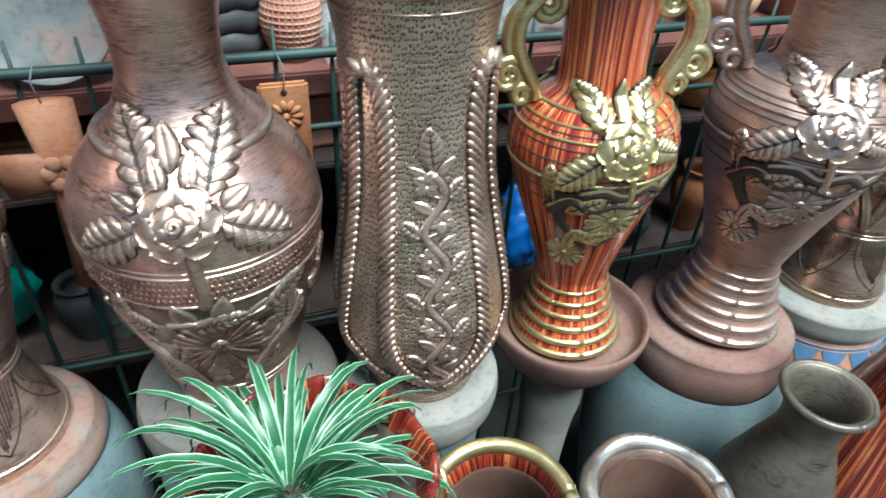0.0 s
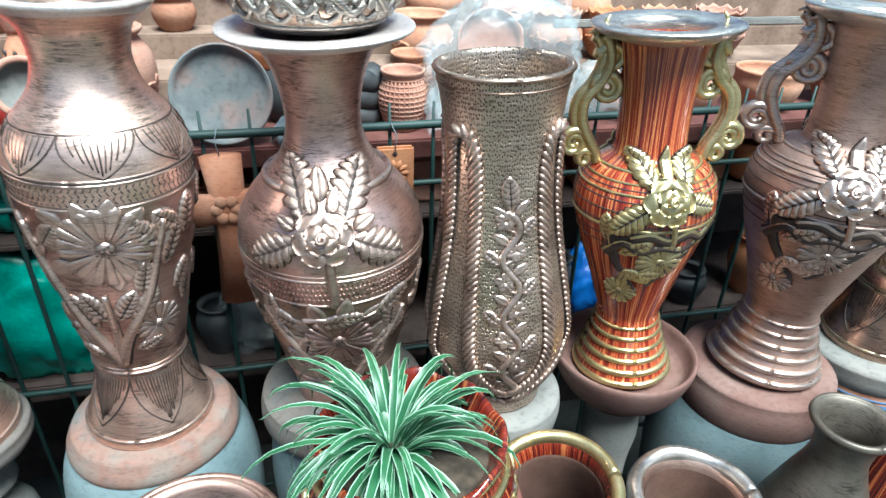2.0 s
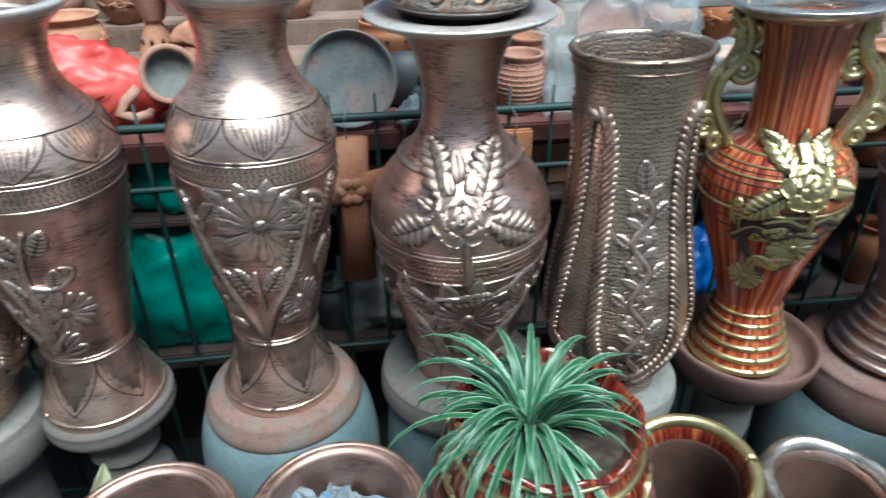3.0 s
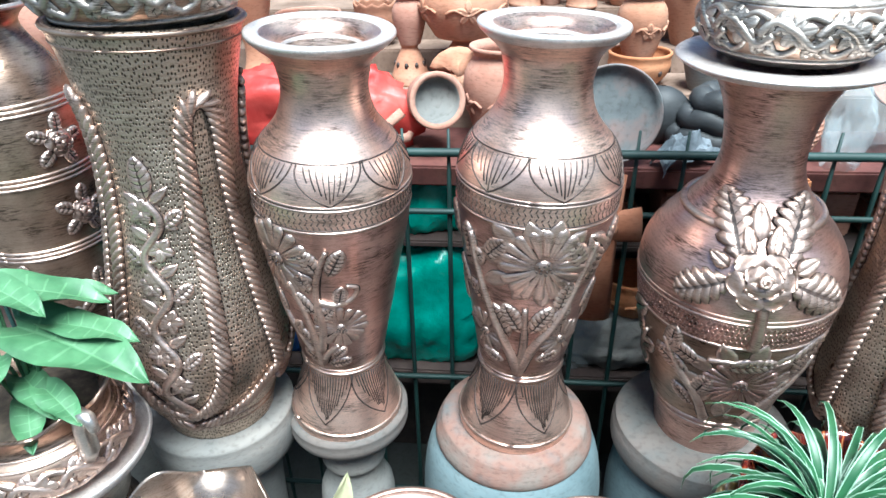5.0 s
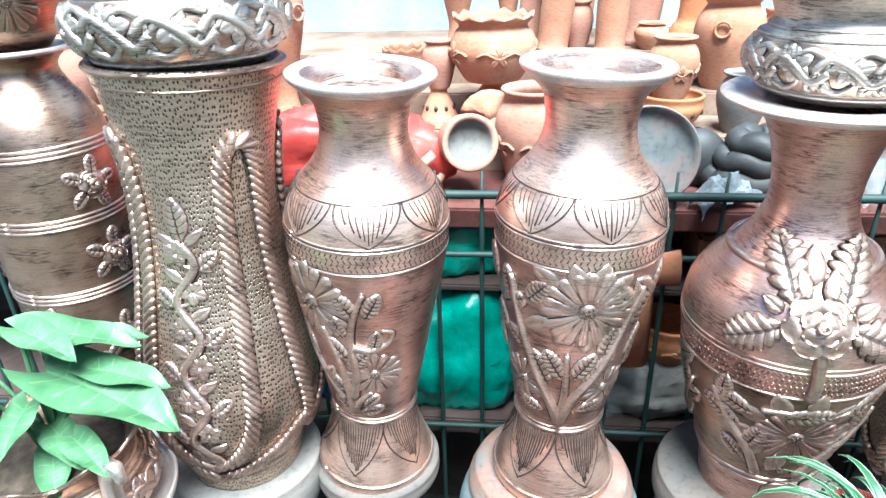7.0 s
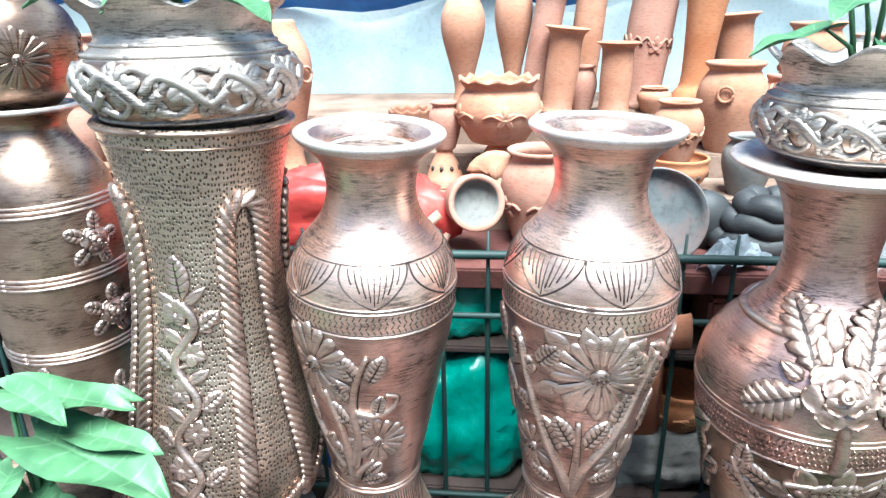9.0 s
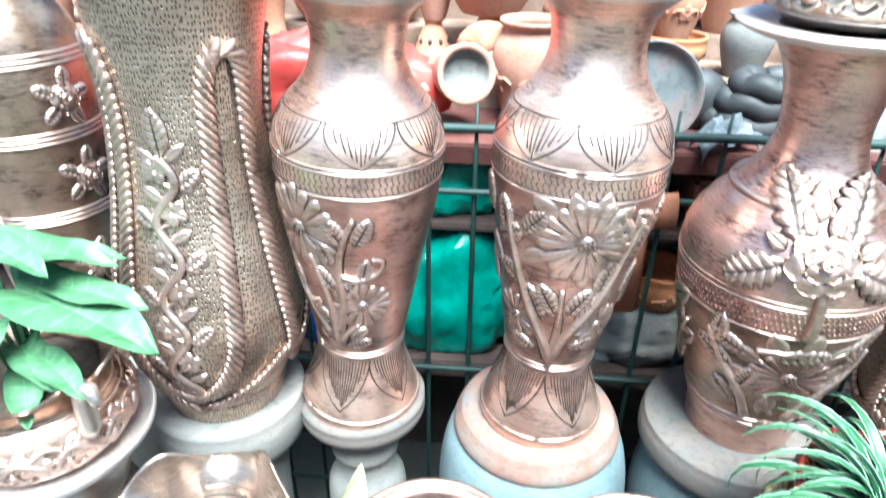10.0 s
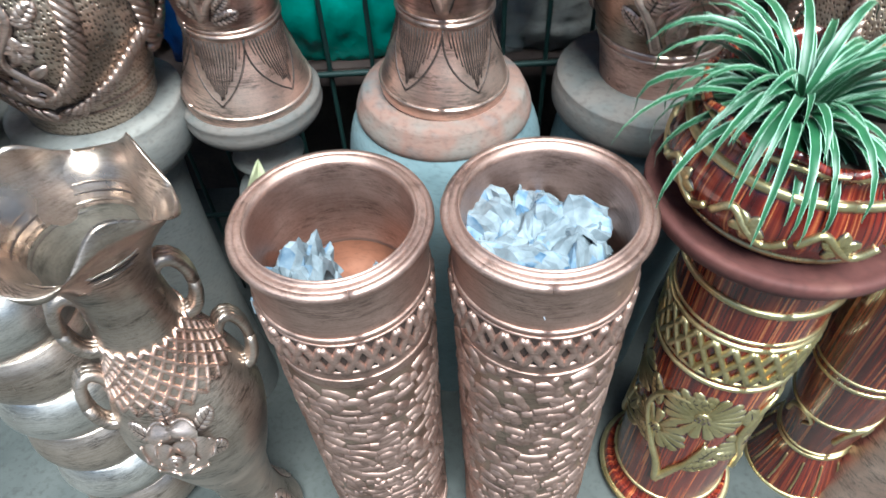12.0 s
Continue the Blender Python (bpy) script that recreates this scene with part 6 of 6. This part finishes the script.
def lying_cup():
    th = thing("clay_cup", back(-0.525, 0.1, 1.232), "grey-mouthed clay jug lying on its side", "jug", turn=12)
    m = Mesher()
    m.lathe([(0.0, 0.0), (0.03, 0.0), (0.045, 0.03), (0.05, 0.07), (0.048, 0.1), (0.052, 0.108), (0.05, 0.112), (0.041, 0.108), (0.039, 0.1), (0.032, 0.09), (0.0, 0.087)], 48, 0.015, lambda i, j: 1 if i > 6 else 0)
    ob = m.make("body", [TERRA_PINK, GREY_CLAY], th)
    ob.matrix_local = pose(0, 0.06, 0.0, 78, 0, 12)
    m = Mesher()
    m.tube([(-0.045, 0.0, -0.01), (-0.07, -0.005, -0.03), (-0.085, -0.01, -0.05), (-0.06, -0.01, -0.062), (-0.035, -0.005, -0.058), (-0.03, 0.0, -0.05)], [0.01, 0.01, 0.011, 0.01, 0.009, 0.006], 8)
    m.make("handle", [TERRA_PINK], th, "curled handle")


lying_cup()


def plate(u, v, z, r, mat, label, tip):
    th = thing("clay_plate", back(u, v, z), label, "plate", turn=math.degrees(SLOPE))
    m = Mesher()
    m.lathe([(0.0, 0.0), (r * 0.85, 0.0), (r * 0.97, 0.01), (r, 0.022), (r * 0.97, 0.024), (r * 0.9, 0.012), (r * 0.8, 0.008), (0.0, 0.008)], 64, 0.004)
    ob = m.make("dish", [mat], th)
    ob.matrix_local = pose(0, 0, r, tip, 0, 0)


SLATE = clay("grey clay with rose stains", (0.1, 0.115, 0.12), (0.15, 0.165, 0.17), (0.24, 0.17, 0.155), scale=14)
plate(-0.19, 0.07, 1.142, 0.088, SLATE, "grey clay plate leaning on edge", 80)
plate(0.318, 0.13, 1.225, 0.068, TERRA_PINK, "terracotta plate wrapped in clear plastic", 75)
# clay slabs on the middle board
for u, ln, mat in ((-0.95, 0.3, TERRA_DARK), (-0.62, 0.2, TERRA_PINK), (-0.22, 0.22, TERRA), (0.02, 0.17, TERRA_PINK), (0.22, 0.16, TERRA_PINK), (0.42, 0.18, TERRA_PINK), (0.64, 0.2, TERRA), (0.86, 0.14, TERRA_DARK)):
    slab("clay_trough", u - ln / 2, u + ln / 2, 0.1, 0.22, 0.97, 0.97 + 0.085 + 0.02 * math.sin(u * 9), mat, "plain terracotta trough behind the fence", "trough", "", 0.008)


def fan_slab():
    m = Mesher()
    rows = []
    for i in range(9):
        a = radians(-75 + 150 * i / 8)
        rows.append([(0.06 * f * math.sin(a), 0.004 * math.cos(6 * a), 0.055 * f * math.cos(a)) for f in (0.0, 0.4, 0.8, 1.0)])
    m.grid(rows)
    ob = m.make("clay_fan", [TERRA])
    ob.modifiers.new("thickness", "SOLIDIFY").thickness = 0.012
    ob.matrix_world = pose(*back(-0.47, 0.2, 1.262), -20, 0, 7)
    tagged(ob, "fan-shaped terracotta plaque leaning on a jar", "plaque")


fan_slab()


def coil_pot():
    th = thing("coil_pot", back(0.02, 0.15, 1.14), "black clay coil with a stamped pattern", "coil")
    for k, (r, z) in enumerate(((0.07, 0.025), (0.062, 0.06), (0.05, 0.092))):
        m = Mesher()
        m.tube([(r * math.cos(2 * math.pi * i / 40) + 0.01 * k, 0.04 * math.sin(2 * math.pi * i / 40), z + 0.004 * math.sin(i)) for i in range(41)], 0.024, 10)
        m.make("coil", [BLACK_CLAY], th)
    m = Mesher()
    m.blob((-0.1, 0.02, 0.05), (0.06, 0, 0), (0, 0.04, 0), (0, 0, 0.06), 14, 10)
    m.make("lump", [BLACK_CLAY], th)


coil_pot()
ob = crumple("torn_paper", back(-0.055, 0.05, 1.165), (0.11, 0.05, 0.055), 44, [PAPER, PAPER], "torn scrap of white paper on the board")


CROSS_CLAY = clay("red brown terracotta", (0.28, 0.1, 0.05), (0.38, 0.155, 0.085), (0.44, 0.22, 0.14))


def cross(u, v, z):
    th = thing("clay_cross", back(u, v, z), "brown terracotta cross hung on the fence", "cross", turn=math.degrees(SLOPE))
    for pts in ([(0, 0, 0), (0.004, 0, -0.12), (0.0, 0, -0.3)], [(-0.075, 0, -0.105), (0, -0.004, -0.1), (0.07, 0, -0.095)]):
        m = Mesher()
        m.tube([pts[0], pts[1], pts[2]], [0.036, 0.028, 0.036], 8, flat=0.4, up=(0, 1, 0))
        m.make("arm", [CROSS_CLAY], th)
    m = Mesher()
    for q in range(6):
        a = q * 1.047
        m.blob((0.018 * math.cos(a), -0.014, -0.1 + 0.018 * math.sin(a)), (0.012, 0, 0), (0, 0.005, 0), (0, 0, 0.012), 7, 5)
    m.make("flower", [TERRA], th)
    m = Mesher()
    m.tube([(0, -0.008, 0.0), (-0.004, -0.01, 0.03), (0.0, 0.01, 0.045)], 0.001, 4)
    m.make("hanging_wire", [PAPER], th)


cross(-0.2, -0.022, 1.15)


def flower_tile(u, v, z):
    th = thing("flower_tile", back(u, v, z), "orange terracotta tile with a raised flower, hung on the fence", "tile", turn=math.degrees(SLOPE))
    bm = bmesh.new()
    bmesh.ops.create_cube(bm, size=1)
    for q in bm.verts:
        q.co = Vector((q.co.x * 0.072, q.co.y * 0.014, q.co.z * 0.15 - 0.075))
    bmesh.ops.bevel(bm, geom=bm.edges[:], offset=0.004, segments=2, affect="EDGES")
    me = bpy.data.meshes.new("slab")
    bm.to_mesh(me)
    bm.free()
    me.materials.append(TERRA_ORANGE)
    new("slab", me).parent = th
    for c, n, r in (((0, -0.008, -0.05), 11, 0.024), ((0, -0.008, -0.115), 9, 0.02)):
        m = Mesher()
        for k in range(n):
            a = 2 * math.pi * k / n
            d = Vector((math.cos(a), 0, math.sin(a)))
            m.blob(Vector(c) + d * r * 0.7, d * r * 0.42, Vector((0, 0.004, 0)), d.cross(Vector((0, 1, 0))) * r * 0.2, 7, 5)
        m.blob(c, (r * 0.25, 0, 0), (0, 0.007, 0), (0, 0, r * 0.25), 8, 6)
        m.make("flower", [TERRA_ORANGE], th)
    m = Mesher()
    m.blob((0, -0.0075, -0.013), (0.005, 0, 0), (0, 0.001, 0), (0, 0, 0.005), 10, 6)
    m.make("hole", [PATINA_AND_SHADE], th)
    m = Mesher()
    m.tube([(0, -0.009, -0.012), (0.003, -0.011, 0.025), (-0.004, 0.012, 0.04)], 0.001, 4)
    m.make("hanging_wire", [PAPER], th)


flower_tile(0.105, -0.02, 1.148)


def bag(name, c, size, seed, mat, label, category="plastic bag"):
    """A creased soft bag or sheet, standing on its base."""
    m = Mesher()
    rows = []
    for i in range(31):
        ph = math.pi * (i / 30 - 0.5)
        row = []
        for j in range(60):
            a = 2 * math.pi * j / 60
            d = Vector((math.cos(ph) * math.cos(a), math.cos(ph) * math.sin(a), math.sin(ph)))
            k = 1 + 0.28 * noise.noise(d * 1.6 + Vector((seed, 0, 0))) + 0.24 * abs(noise.noise(d * 4.5 + Vector((0, seed, 0)))) + 0.12 * abs(noise.noise(d * 8 + Vector((seed, 3, 0)))) + 0.06 * noise.noise(d * 15)
            p = Vector((d.x * size[0] * k, d.y * size[1] * k, max(d.z * k, -0.72) * size[2]))
            row.append(p)
        rows.append(row)
    m.grid(rows, True)
    ob = m.make(name, [mat])
    ob.matrix_world = pose(c[0], c[1], c[2] + 0.72 * size[2], 0, 0, 12)
    return tagged(ob, label, category)


bag("plastic_bag", back(-0.54, 0.11, 0.65), (0.17, 0.07, 0.175), 2.0, GREEN_PLASTIC, "shiny green plastic bag behind the fence")
bag("plastic_bag", back(-0.53, 0.12, 0.97), (0.095, 0.05, 0.08), 4.0, GREEN_PLASTIC, "green plastic wrapping on the middle board")
bag("plastic_sheet", back(-0.77, 0.14, 1.14), (0.2, 0.07, 0.09), 7.0, RED_PLASTIC, "bright red plastic sheet bundled on the board", "plastic sheet")
bag("plastic_sheet", back(-0.79, 0.12, 0.65), (0.09, 0.06, 0.24), 9.0, BLUE_PLASTIC, "blue plastic sheet bundled behind the fence", "plastic sheet")
bag("plastic_sheet", back(-1.1, 0.1, 0.97), (0.08, 0.05, 0.1), 11.0, BLUE_PLASTIC, "blue plastic sheet bundled behind the fence", "plastic sheet")
bag("plastic_sheet", back(0.6, 0.1, 0.65), (0.08, 0.06, 0.1), 12.0, BLUE_PLASTIC, "blue plastic sheet bundled behind the fence", "plastic sheet")
bag("sack", back(-0.09, 0.13, 0.65), (0.15, 0.08, 0.075), 13.0, GREY_CLAY, "pale grey-green sack on the low board", "sack")
bag("plastic_bag", back(-0.2, 0.1, 0.65), (0.06, 0.05, 0.12), 15.0, CLEAR_PLASTIC, "milky clear plastic bag on the low board")
bag("plastic_wrap", back(0.36, 0.13, 1.14), (0.17, 0.06, 0.14), 17.0, CLEAR_PLASTIC, "crumpled clear plastic wrapping on the board", "plastic wrap")
bag("plastic_wrap", back(0.62, 0.1, 1.14), (0.13, 0.05, 0.07), 19.0, CLEAR_PLASTIC, "crumpled clear plastic wrapping on the board", "plastic wrap")
bag("plastic_wrap", back(0.22, 0.06, 1.14), (0.035, 0.03, 0.08), 23.0, CLEAR_PLASTIC, "crumpled clear plastic wrapping on the board", "plastic wrap")


def tarp():
    m = Mesher()
    rows = []
    for i in range(11):
        row = []
        for j in range(61):
            u = -3 + 6 * j / 60
            sag = 0.06 * math.sin(u * 2.3 + 1) + 0.03 * math.sin(u * 6.1)
            row.append(back(u, 0.97 - 0.03 * i + 0.01 * math.sin(u * 9 + i), 1.6 - 0.08 * max(0, u) + sag * 0.4 + 0.05 * i + 0.02 * math.sin(j * 1.1 + i * 0.6)))
        rows.append(row)
    m.grid(rows)
    ob = m.make("tarpaulin", [BLUE_PLASTIC])
    ob.modifiers.new("thickness", "SOLIDIFY").thickness = 0.003
    tagged(ob, "blue tarpaulin hanging along the top of the wall", "tarpaulin")


tarp()
slab("rail", 0.5, 1.3, 0.235, 0.25, 1.3, 1.317, GREY_CLAY, "grey metal rail over the first step", "rail", "structure", 0.003)
# fallen and standing dry leaves among the stands
for k, (x, y, z, ln) in enumerate(((-0.61, 0.57, 0.6, 0.16), (-0.56, 0.5, 0.36, 0.14), (-0.88, 0.53, 0.66, 0.1), (-0.58, 0.48, 0.3, 0.15))):
    m = Mesher()
    arrow_leaf(m, (0, 0, 0), (0.02, -0.01, ln), (0.3, -1, 0.1), ln * 0.17)
    ob = m.make("dry_leaf", [DRY_LEAF, DRY_LEAF])
    ob.matrix_world = pose(x, y, z, 6 * k, 8, 20 * k)
    tagged(ob, "pale drying leaf among the stands", "leaf", "dry leaves")
